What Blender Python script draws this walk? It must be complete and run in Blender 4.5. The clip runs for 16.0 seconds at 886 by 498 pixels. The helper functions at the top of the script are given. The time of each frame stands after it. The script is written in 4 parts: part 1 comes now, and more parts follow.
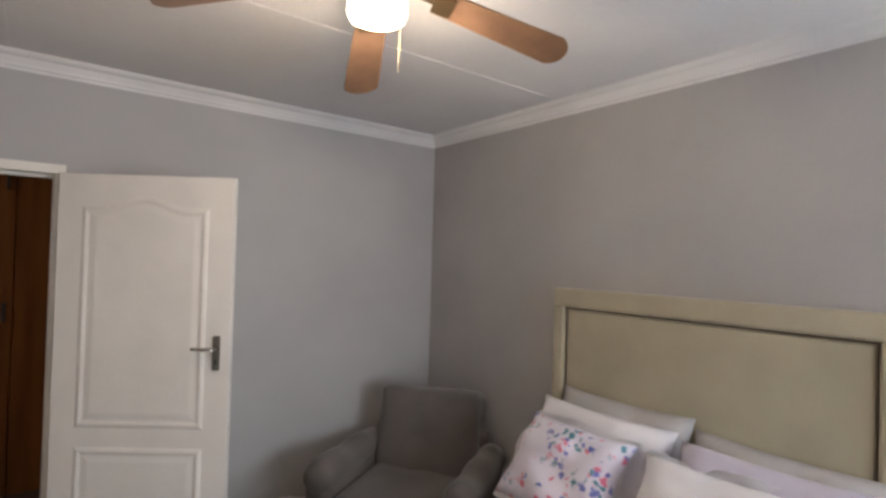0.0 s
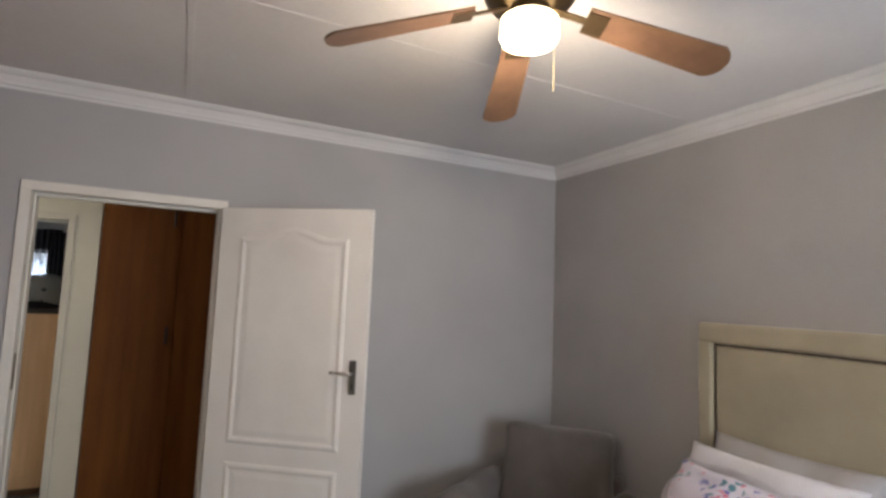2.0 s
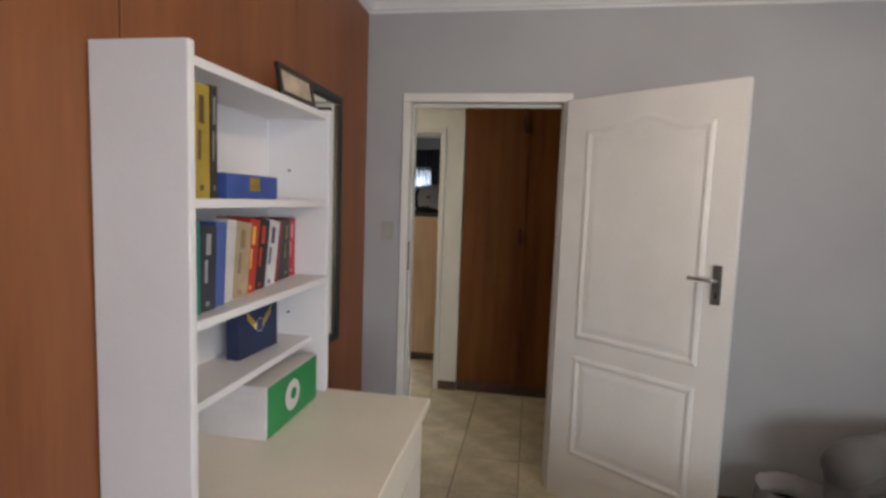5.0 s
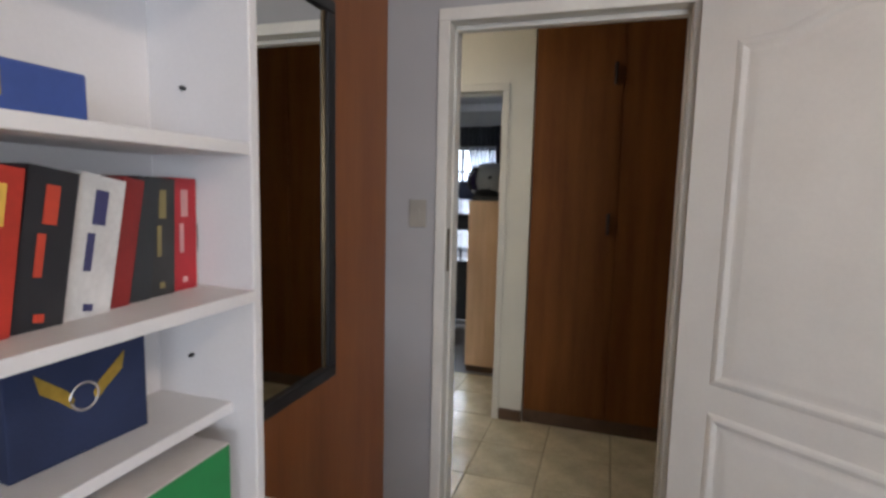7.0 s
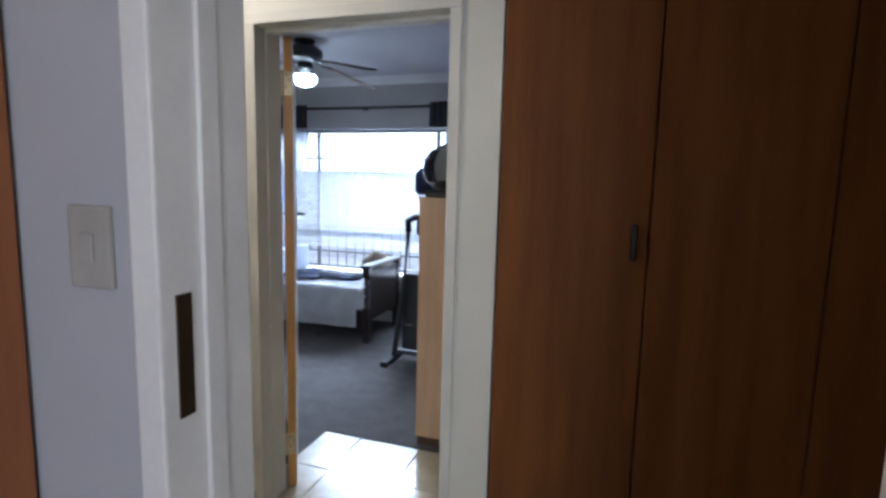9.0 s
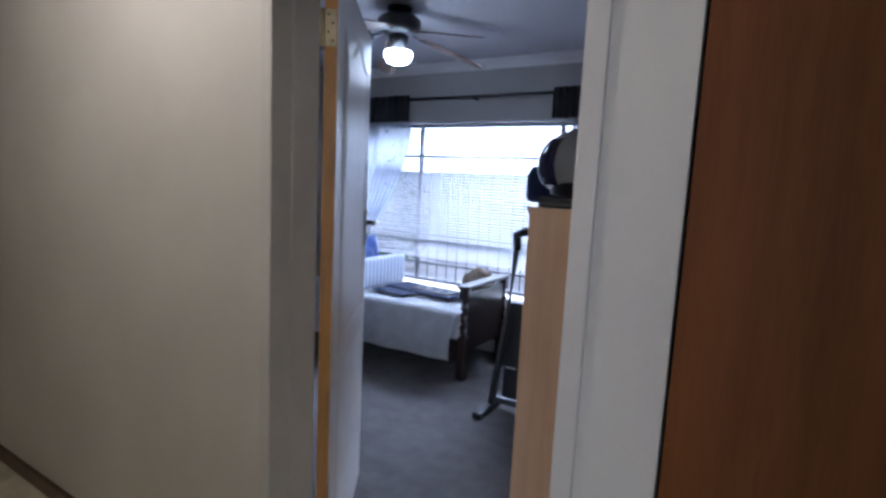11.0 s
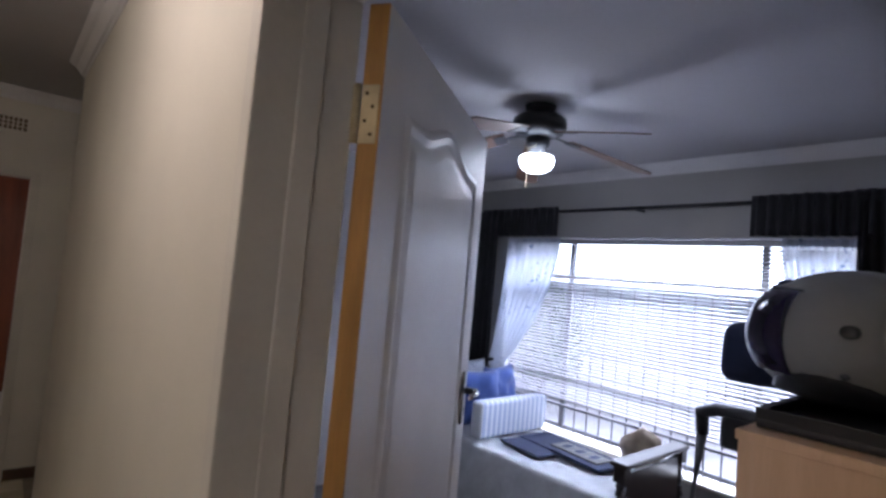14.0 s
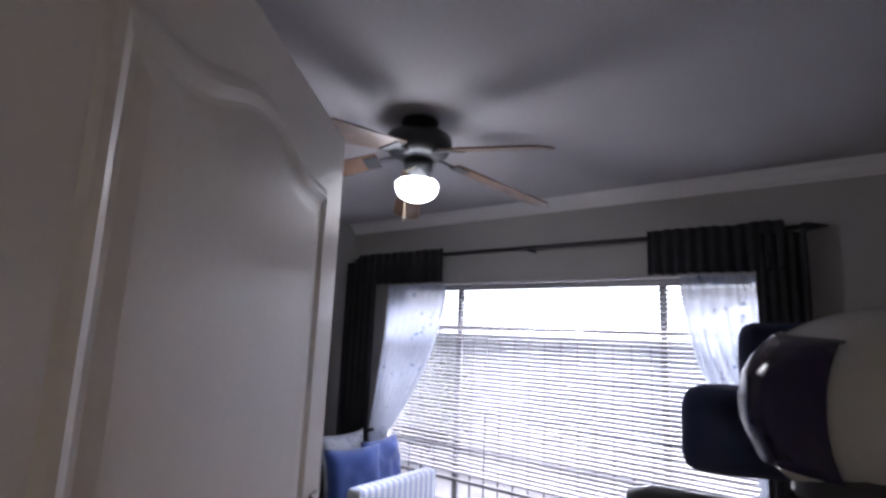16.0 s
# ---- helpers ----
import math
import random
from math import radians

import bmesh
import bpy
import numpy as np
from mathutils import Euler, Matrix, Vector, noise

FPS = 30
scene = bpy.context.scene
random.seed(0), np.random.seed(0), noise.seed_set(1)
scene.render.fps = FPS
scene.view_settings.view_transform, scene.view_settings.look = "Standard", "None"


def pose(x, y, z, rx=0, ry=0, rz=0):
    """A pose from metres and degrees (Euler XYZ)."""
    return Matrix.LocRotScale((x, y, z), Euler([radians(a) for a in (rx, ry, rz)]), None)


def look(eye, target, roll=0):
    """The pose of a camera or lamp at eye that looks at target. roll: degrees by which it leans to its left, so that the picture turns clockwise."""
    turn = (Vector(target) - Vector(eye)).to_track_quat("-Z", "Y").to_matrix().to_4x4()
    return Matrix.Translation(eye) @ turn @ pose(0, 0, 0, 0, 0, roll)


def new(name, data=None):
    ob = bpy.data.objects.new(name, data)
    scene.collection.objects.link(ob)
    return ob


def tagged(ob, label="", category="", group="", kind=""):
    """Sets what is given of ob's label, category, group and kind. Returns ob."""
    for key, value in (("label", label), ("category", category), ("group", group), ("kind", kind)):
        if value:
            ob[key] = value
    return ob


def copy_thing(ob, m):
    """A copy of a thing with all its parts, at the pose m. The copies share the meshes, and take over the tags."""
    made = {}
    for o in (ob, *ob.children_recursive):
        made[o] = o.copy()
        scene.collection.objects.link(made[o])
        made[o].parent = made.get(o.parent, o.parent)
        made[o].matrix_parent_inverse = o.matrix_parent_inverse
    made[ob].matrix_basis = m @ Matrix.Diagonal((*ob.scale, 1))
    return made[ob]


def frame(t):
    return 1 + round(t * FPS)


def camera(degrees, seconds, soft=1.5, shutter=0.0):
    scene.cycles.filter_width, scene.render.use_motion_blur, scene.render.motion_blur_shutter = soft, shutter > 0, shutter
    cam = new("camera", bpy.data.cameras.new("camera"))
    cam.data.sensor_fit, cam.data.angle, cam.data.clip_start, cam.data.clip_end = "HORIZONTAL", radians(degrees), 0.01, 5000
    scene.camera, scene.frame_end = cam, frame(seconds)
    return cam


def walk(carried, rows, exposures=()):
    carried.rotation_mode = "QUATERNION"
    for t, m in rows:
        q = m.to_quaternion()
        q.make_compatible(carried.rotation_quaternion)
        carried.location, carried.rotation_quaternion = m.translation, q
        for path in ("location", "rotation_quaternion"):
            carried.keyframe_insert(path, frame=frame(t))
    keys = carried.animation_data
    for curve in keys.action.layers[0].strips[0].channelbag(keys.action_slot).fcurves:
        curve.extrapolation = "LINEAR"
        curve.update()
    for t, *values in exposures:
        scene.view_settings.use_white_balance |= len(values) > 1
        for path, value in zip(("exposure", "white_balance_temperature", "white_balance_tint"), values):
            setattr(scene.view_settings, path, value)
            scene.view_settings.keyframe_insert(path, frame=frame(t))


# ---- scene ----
cam = camera(81.0, 16.0, soft=3.0)
PATH = [
    (0, (-0.159, 0.714, 1.685), (1.065, 2.296, 1.719), 1.6),
    (0.5, (-0.2, 0.729, 1.688), (0.946, 2.364, 1.812), 1.4),
    (1, (-0.227, 0.761, 1.68), (0.848, 2.439, 1.853), 1.5),
    (1.5, (-0.25, 0.796, 1.654), (0.751, 2.518, 1.839), 1.9),
    (2, (-0.267, 0.812, 1.621), (0.623, 2.594, 1.801), 2.3),
    (2.5, (-0.313, 0.831, 1.59), (0.462, 2.667, 1.756), 2.7),
    (3, (-0.33, 0.822, 1.556), (0.302, 2.717, 1.656), 2.9),
    (3.5, (-0.38, 0.829, 1.523), (0.117, 2.767, 1.533), 3.0),
    (4, (-0.356, 0.884, 1.507), (-0.028, 2.855, 1.43), 3.4),
    (4.5, (-0.245, 0.933, 1.52), (-0.331, 2.925, 1.362), 3.0),
    (7, (-0.341, 1.916, 1.433), (-0.939, 3.812, 1.208), 1.3),
    (7.2, (-0.343, 2.043, 1.406), (-0.955, 3.936, 1.195), 1.8),
    (8, (-0.338, 2.618, 1.424), (-0.916, 4.519, 1.195), 1.4),
    (10.5, (-0.622, 3.95, 1.438), (-1.476, 5.738, 1.164), 2.1),
    (11, (-0.682, 4.108, 1.423), (-1.709, 5.805, 1.174), 2.8),
    (11.5, (-0.697, 4.299, 1.458), (-2.014, 5.781, 1.195), 3.5),
    (12, (-0.716, 4.39, 1.478), (-2.199, 5.711, 1.247), 4.6),
    (12.5, (-0.806, 4.448, 1.515), (-2.343, 5.713, 1.327), 4.6),
    (13, (-0.879, 4.516, 1.536), (-2.428, 5.777, 1.434), 4.8),
    (13.5, (-0.958, 4.639, 1.56), (-2.505, 5.907, 1.551), 5.0),
    (14, (-1.013, 4.774, 1.58), (-2.531, 6.072, 1.685), 5.1),
    (14.5, (-1.131, 4.888, 1.586), (-2.62, 6.208, 1.785), 5.3),
    (15, (-1.292, 4.959, 1.594), (-2.714, 6.339, 1.866), 5.1),
    (15.5, (-1.32, 5.048, 1.576), (-2.606, 6.544, 1.902), 3.8),
    (16, (-1.355, 5.193, 1.603), (-2.541, 6.769, 1.933), 2.4),
]
walk(cam, [(t, look(eye, target, roll)) for t, eye, target, roll in PATH], [(0.0, 0.25, 6500, 11), (4.5, 0.25, 6450, 11), (7.0, 0.35, 6200, 11), (8.2, 0.65, 5700, 11), (10.4, 0.2, 5250, 17), (12.5, 0.1, 5450, 22), (14.0, 0.12, 5850, 24), (16.0, 0.1, 6600, 25)])

# ---- light ----
world = bpy.data.worlds.new("sky")
scene.world = world
world.use_nodes = True
sky = world.node_tree.nodes.new("ShaderNodeTexSky")
sky.sky_type = "NISHITA"
sky.sun_disc = False
sky.sun_elevation = radians(58)
sky.sun_rotation = radians(20)
world.node_tree.links.new(sky.outputs[0], world.node_tree.nodes["Background"].inputs[0])
world.node_tree.nodes["Background"].inputs[1].default_value = 0.13


def lamp(name, kind, m, energy, colour, **more):
    data = bpy.data.lights.new(name, kind)
    data.energy, data.color = energy, colour
    ob = new(name, data)
    ob.matrix_world = m
    if kind == "AREA":
        data.shape, data.size, data.size_y = "RECTANGLE", more["w"], more["h"]
    elif kind == "SUN":
        data.angle = radians(more["a"])
    else:
        data.shadow_soft_size = more["r"]
    return ob


lamp("sun", "SUN", look((0, 0, 0), (-0.18, -0.5, -0.85)), 3.5, (1, 0.95, 0.87), a=0.5)
# daylight through bedroom windows assumed behind the walker, never in view
lamp("unseen_window_south", "AREA", look((1.25, -1.32, 1.45), (0.9, 3.0, 1.15)), 38, (0.86, 0.93, 1.0), w=1.3, h=1.15)
lamp("unseen_window_east", "AREA", look((2.06, -0.25, 1.45), (-1.2, 3.0, 1.0)), 28, (0.84, 0.92, 1.0), w=1.3, h=1.15)
# area lamp added out of sight above the study window, for its sky
lamp("window_daylight_north", "AREA", look((-2.85, 9.1, 2.95), (-2.8, 6.6, 0.9)), 1050, (0.80, 0.90, 1.0), w=2.6, h=1.3)
# fill lamp added inside the far room, which has no window
lamp("far_room_fill", "AREA", look((-6.05, 2.6, 1.6), (-5.6, 4.8, 1.0)), 5, (1.0, 0.93, 0.82), w=1.0, h=1.0)
lamp("passage_bulb", "POINT", pose(-2.15, 4.40, 2.40), 17, (1.0, 0.88, 0.70), r=0.10)
lamp("fan_bulb", "POINT", pose(0.57, 1.99, 2.29), 23, (1.0, 0.84, 0.64), r=0.09)
lamp("fan_bulb_white", "POINT", pose(-2.63, 6.70, 2.06), 4.2, (0.90, 0.96, 1.0), r=0.08)

# ---- materials ----


def material(name, base, rough=0.6, var=0.12, scale=6.0, bump=0.1, fine=120.0, metal=0.0, stretch=(1, 1, 1), second=None, sheen=0.0, coat=0.0):
    """A surface with broad stains and fine grain, both in colour and relief."""
    m = bpy.data.materials.new(name)
    m.use_nodes = True
    n, l = m.node_tree.nodes, m.node_tree.links
    b = n["Principled BSDF"]
    tc, mp = n.new("ShaderNodeTexCoord"), n.new("ShaderNodeMapping")
    mp.inputs["Scale"].default_value = stretch
    l.new(tc.outputs["Object"], mp.inputs[0])
    big, small = n.new("ShaderNodeTexNoise"), n.new("ShaderNodeTexNoise")
    big.inputs["Scale"].default_value, small.inputs["Scale"].default_value = scale, fine
    big.inputs["Detail"].default_value = 5
    for t in (big, small):
        l.new(mp.outputs[0], t.inputs["Vector"])
    add = n.new("ShaderNodeMath")
    add.operation = "MULTIPLY_ADD"
    add.inputs[1].default_value = 0.3
    l.new(small.outputs[0], add.inputs[0])
    l.new(big.outputs[0], add.inputs[2])
    ramp = n.new("ShaderNodeValToRGB")
    second = second or [c * (1 - 2 * var) for c in base]
    ramp.color_ramp.elements[0].position, ramp.color_ramp.elements[1].position = 0.42, 0.85
    ramp.color_ramp.elements[0].color, ramp.color_ramp.elements[1].color = (*second, 1), (*[min(1, c * (1 + var * 0.5)) for c in base], 1)
    l.new(add.outputs[0], ramp.inputs[0])
    l.new(ramp.outputs[0], b.inputs["Base Color"])
    b.inputs["Roughness"].default_value, b.inputs["Metallic"].default_value = rough, metal
    b.inputs["Sheen Weight"].default_value, b.inputs["Coat Weight"].default_value = sheen, coat
    bp = n.new("ShaderNodeBump")
    bp.inputs["Strength"].default_value, bp.inputs["Distance"].default_value = bump, 0.004
    l.new(add.outputs[0], bp.inputs["Height"])
    l.new(bp.outputs[0], b.inputs["Normal"])
    return m


def glowing(name, colour, strength):
    m = bpy.data.materials.new(name)
    m.use_nodes = True
    b = m.node_tree.nodes["Principled BSDF"]
    b.inputs["Base Color"].default_value = (0.8, 0.8, 0.78, 1)
    b.inputs["Emission Color"].default_value, b.inputs["Emission Strength"].default_value = (*colour, 1), strength
    return m


def printed(name, base, ink, scale, low, high, rough=0.85, spread=0.46):
    """Cloth with a blotchy printed pattern in several inks."""
    m = material(name, base, rough, 0.06, 5, 0.3, 500, sheen=0.2)
    n, l = m.node_tree.nodes, m.node_tree.links
    b = n["Principled BSDF"]
    old = b.inputs["Base Color"].links[0].from_socket
    tc, v, r, mix, hue = n.new("ShaderNodeTexCoord"), n.new("ShaderNodeTexVoronoi"), n.new("ShaderNodeValToRGB"), n.new("ShaderNodeMix"), n.new("ShaderNodeValToRGB")
    v.inputs["Scale"].default_value = scale
    wob, addv, sc = n.new("ShaderNodeTexNoise"), n.new("ShaderNodeVectorMath"), n.new("ShaderNodeVectorMath")
    wob.inputs["Scale"].default_value = scale * 1.1
    sc.operation, addv.operation = "SCALE", "ADD"
    sc.inputs["Scale"].default_value = 1.6 / scale
    l.new(tc.outputs["Object"], wob.inputs["Vector"])
    l.new(wob.outputs["Color"], sc.inputs[0])
    l.new(tc.outputs["Object"], addv.inputs[0])
    l.new(sc.outputs[0], addv.inputs[1])
    l.new(addv.outputs[0], v.inputs["Vector"])
    r.color_ramp.elements[0].position, r.color_ramp.elements[1].position = low, high
    r.color_ramp.elements[0].color, r.color_ramp.elements[1].color = (1, 1, 1, 1), (0, 0, 0, 1)
    hue.color_ramp.interpolation = "CONSTANT"
    for i, c in enumerate(ink):
        e = hue.color_ramp.elements[i] if i < 2 else hue.color_ramp.elements.new(i / len(ink))
        e.position, e.color = i / len(ink), (*c, 1)
    l.new(v.outputs["Distance"], r.inputs[0])
    l.new(v.outputs["Color"], hue.inputs[0])
    mix.data_type = "RGBA"
    where, cut, both = n.new("ShaderNodeTexNoise"), n.new("ShaderNodeValToRGB"), n.new("ShaderNodeMath")
    where.inputs["Scale"].default_value = scale * 0.28
    cut.color_ramp.elements[0].position, cut.color_ramp.elements[1].position = spread, spread + 0.08
    both.operation = "MULTIPLY"
    l.new(tc.outputs["Object"], where.inputs["Vector"])
    l.new(where.outputs[0], cut.inputs[0])
    l.new(cut.outputs[0], both.inputs[0])
    l.new(r.outputs[0], both.inputs[1])
    l.new(both.outputs[0], mix.inputs["Factor"])
    l.new(old, mix.inputs["A"])
    l.new(hue.outputs[0], mix.inputs["B"])
    l.new(mix.outputs["Result"], b.inputs["Base Color"])
    return m


def striped(name, a, b2, scale, axis, rough=0.8):
    m = material(name, a, rough, 0.06, 5, 0.2, 300)
    n, l = m.node_tree.nodes, m.node_tree.links
    b = n["Principled BSDF"]
    old = b.inputs["Base Color"].links[0].from_socket
    tc, w, r, mix = n.new("ShaderNodeTexCoord"), n.new("ShaderNodeTexWave"), n.new("ShaderNodeValToRGB"), n.new("ShaderNodeMix")
    w.bands_direction = axis
    w.inputs["Scale"].default_value = scale
    r.color_ramp.elements[0].position, r.color_ramp.elements[1].position = 0.45, 0.55
    l.new(tc.outputs["Object"], w.inputs["Vector"])
    l.new(w.outputs[0], r.inputs[0])
    mix.data_type = "RGBA"
    mix.inputs["B"].default_value = (*b2, 1)
    l.new(r.outputs[0], mix.inputs["Factor"])
    l.new(old, mix.inputs["A"])
    l.new(mix.outputs["Result"], b.inputs["Base Color"])
    return m


def clear(name, tint=(1, 1, 1), rough=0.0, share=0.1):
    m = bpy.data.materials.new(name)
    m.use_nodes = True
    n, l = m.node_tree.nodes, m.node_tree.links
    b, t, mix = n["Principled BSDF"], n.new("ShaderNodeBsdfTransparent"), n.new("ShaderNodeMixShader")
    t.inputs[0].default_value = (*tint, 1)
    b.inputs["Base Color"].default_value = (*[c * 0.6 for c in tint], 1)
    b.inputs["Roughness"].default_value = rough
    mix.inputs[0].default_value = share
    l.new(t.outputs[0], mix.inputs[1])
    l.new(b.outputs[0], mix.inputs[2])
    l.new(mix.outputs[0], n["Material Output"].inputs[0])
    return m


M_GREY = material("grey_wall_paint", (0.40, 0.39, 0.395), 0.75, 0.05, 2.0, 0.12, 160)
M_CREAM = material("cream_wall_paint", (0.66, 0.63, 0.55), 0.55, 0.05, 2.0, 0.12, 160)
M_SWITCH = material("aged_cream_plastic", (0.36, 0.335, 0.29), 0.45, 0.06, 9, 0.03, 90)
M_STUDY = material("study_wall_paint", (0.40, 0.39, 0.38), 0.7, 0.06, 2.0, 0.12, 160)
# One ceiling white in two tones: darkened for the dim study, lightened where lamplit.
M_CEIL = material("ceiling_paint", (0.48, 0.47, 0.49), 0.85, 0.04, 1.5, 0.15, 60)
M_CEILBED = material("lamplit_ceiling_paint", (0.70, 0.68, 0.69), 0.85, 0.05, 1.5, 0.2, 40)
M_CORN = material("cornice_plaster", (0.70, 0.69, 0.70), 0.7, 0.04, 3, 0.08, 80)
M_WHITE = material("white_gloss_paint", (0.76, 0.73, 0.70), 0.38, 0.04, 4, 0.06, 90)
M_FRAME = material("steel_frame_paint", (0.72, 0.69, 0.64), 0.4, 0.06, 5, 0.08, 90)
M_CREAMGLOSS = material("cream_gloss_paint", (0.62, 0.59, 0.52), 0.48, 0.05, 4, 0.06, 90)
M_VENEER = material("orange_brown_veneer", (0.25, 0.085, 0.025), 0.45, 0.2, 1.6, 0.04, 16, stretch=(4, 4, 0.35), second=(0.17, 0.052, 0.015))
M_CUP = material("dark_brown_veneer", (0.17, 0.062, 0.014), 0.6, 0.25, 2.2, 0.06, 30, stretch=(6, 6, 0.45), second=(0.115, 0.038, 0.009))
M_CUP.node_tree.nodes["Principled BSDF"].inputs["Specular IOR Level"].default_value = 0.2
M_RED = material("red_brown_veneer", (0.22, 0.06, 0.025), 0.4, 0.2, 3, 0.06, 30, stretch=(6, 6, 0.5))
M_SKIRT = material("brown_skirting", (0.10, 0.055, 0.03), 0.45, 0.2, 8, 0.1, 60)
M_TILE = material("cream_floor_tile", (0.60, 0.53, 0.37), 0.22, 0.14, 7, 0.03, 50, coat=0.15)
M_GROUT = material("tile_grout", (0.22, 0.19, 0.14), 0.9, 0.2, 20, 0.3, 200)
M_CARPET = material("grey_carpet", (0.085, 0.075, 0.072), 0.95, 0.2, 9, 0.9, 420, sheen=0.2)
M_BOARD = material("white_melamine", (0.74, 0.71, 0.71), 0.42, 0.04, 3, 0.03, 150)
M_DESK = material("cream_laminate", (0.72, 0.66, 0.56), 0.4, 0.05, 3, 0.04, 150)
M_BLACK = material("black_plastic", (0.016, 0.016, 0.018), 0.4, 0.1, 8, 0.06, 90)
M_DARKWOOD = material("dark_turned_wood", (0.022, 0.011, 0.008), 0.35, 0.2, 5, 0.08, 60, stretch=(1, 1, 4), coat=0.2)
M_PINE = material("pale_pine_board", (0.60, 0.40, 0.25), 0.5, 0.1, 3, 0.05, 40, stretch=(8, 8, 0.6), second=(0.50, 0.32, 0.19))
M_EDGE = material("varnished_raw_edge", (0.58, 0.29, 0.07), 0.4, 0.15, 5, 0.08, 60, stretch=(8, 8, 0.7))
M_BLADE = material("brown_fan_blade", (0.16, 0.09, 0.055), 0.4, 0.15, 5, 0.04, 60, stretch=(3, 3, 1))
M_BRONZE = material("bronze_metal", (0.11, 0.075, 0.04), 0.35, 0.1, 9, 0.03, 80, metal=0.8)
M_BRASS = material("worn_brass", (0.62, 0.52, 0.32), 0.35, 0.15, 20, 0.05, 90, metal=0.7)
M_CHROME = material("brushed_chrome", (0.62, 0.60, 0.58), 0.22, 0.05, 20, 0.02, 200, metal=1.0)
M_STEEL = material("dull_handle_steel", (0.26, 0.25, 0.24), 0.3, 0.1, 20, 0.02, 200, metal=1.0)
M_CHAIR = material("taupe_slipcover", (0.115, 0.10, 0.092), 0.92, 0.12, 6, 0.5, 450, sheen=0.25)
M_HEAD = material("beige_upholstery", (0.38, 0.345, 0.255), 0.85, 0.07, 4, 0.4, 500, sheen=0.2)
M_PIPE = material("dark_piping", (0.10, 0.08, 0.055), 0.8)
M_SHEET = material("white_bedding", (0.72, 0.70, 0.74), 0.85, 0.06, 4, 0.35, 380, sheen=0.15)
M_LILAC = material("lilac_bedding", (0.54, 0.50, 0.60), 0.85, 0.08, 4, 0.35, 380, sheen=0.15)
# Grey paints in the shade on the rear pillows; the bed base shares it.
M_SHADOWPILLOW = material("shade_grey_bedding", (0.42, 0.40, 0.40), 0.85, 0.08, 4, 0.35, 380)
M_FLORAL = printed("floral_pillowcase", (0.68, 0.64, 0.74), [(0.10, 0.12, 0.42), (0.62, 0.15, 0.25), (0.08, 0.22, 0.30), (0.16, 0.18, 0.50)], 27, 0.34, 0.50, 0.85, 0.45)
M_GLASS = clear("window_glass", (0.95, 0.98, 1.0), 0.0, 0.06)
M_SHEER = printed("sheer_curtain_print", (0.62, 0.66, 0.74), [(0.18, 0.24, 0.42), (0.30, 0.33, 0.45), (0.2, 0.26, 0.4)], 20, 0.15, 0.3)
sn, sl = M_SHEER.node_tree.nodes, M_SHEER.node_tree.links
through_cloth, open_weave, weave_mix, cloth_mix = sn.new("ShaderNodeBsdfTranslucent"), sn.new("ShaderNodeBsdfTransparent"), sn.new("ShaderNodeMixShader"), sn.new("ShaderNodeMixShader")
sl.new(sn["Principled BSDF"].inputs["Base Color"].links[0].from_socket, through_cloth.inputs[0])
cloth_mix.inputs[0].default_value, weave_mix.inputs[0].default_value = 0.35, 0.14
sl.new(sn["Principled BSDF"].outputs[0], cloth_mix.inputs[1])
sl.new(through_cloth.outputs[0], cloth_mix.inputs[2])
sl.new(cloth_mix.outputs[0], weave_mix.inputs[1])
sl.new(open_weave.outputs[0], weave_mix.inputs[2])
sl.new(weave_mix.outputs[0], sn["Material Output"].inputs[0])
M_DARKCURTAIN = material("dark_grey_curtain", (0.055, 0.055, 0.065), 0.9, 0.15, 6, 0.4, 300, sheen=0.2)
# Grey puts the slats' backlit shade into their colour.
M_SLAT = material("backlit_aluminium_slat", (0.34, 0.34, 0.36), 0.45, 0.04, 6, 0.02, 90)
M_IRON = material("painted_iron", (0.09, 0.09, 0.10), 0.5, 0.1, 20, 0.1, 120)
M_NAVY = material("navy_fabric", (0.016, 0.026, 0.075), 0.85, 0.15, 8, 0.3, 300)
M_BLUE = material("royal_blue_cushion", (0.022, 0.06, 0.23), 0.85, 0.12, 6, 0.3, 300, sheen=0.2)
M_STRIPE = striped("blue_striped_cotton", (0.70, 0.73, 0.80), (0.36, 0.44, 0.62), 6.3, "Y")
M_QUILT = material("pale_quilt", (0.80, 0.81, 0.84), 0.85, 0.1, 6, 0.6, 40, sheen=0.15)
M_SHELL = material("white_helmet_gloss", (0.66, 0.66, 0.64), 0.22, 0.04, 5, 0.0, 60, coat=0.3)
M_VISOR = material("purple_tinted_visor", (0.035, 0.022, 0.07), 0.12, 0.1, 5, 0.0, 60, coat=0.5)
M_TUBE = material("grey_steel_tube", (0.13, 0.135, 0.14), 0.4, 0.1, 12, 0.04, 100, metal=0.5)
M_GREEN = material("green_carton", (0.02, 0.24, 0.07), 0.5, 0.08, 8, 0.04, 90)
M_BOXWHITE = material("white_carton", (0.62, 0.58, 0.57), 0.6, 0.06, 8, 0.06, 90)
M_GOLD = material("gold_foil", (0.55, 0.36, 0.06), 0.35, 0.2, 20, 0.05, 90, metal=0.5)
M_PLUSH = material("beige_cloth_bag", (0.50, 0.40, 0.30), 0.9, 0.2, 14, 0.7, 200)
M_PAVE = material("sunlit_paving", (0.30, 0.29, 0.30), 0.9, 0.2, 1.2, 0.3, 20)
M_PLASTER = material("pale_garden_wall", (0.46, 0.45, 0.50), 0.85, 0.1, 0.8, 0.2, 30)
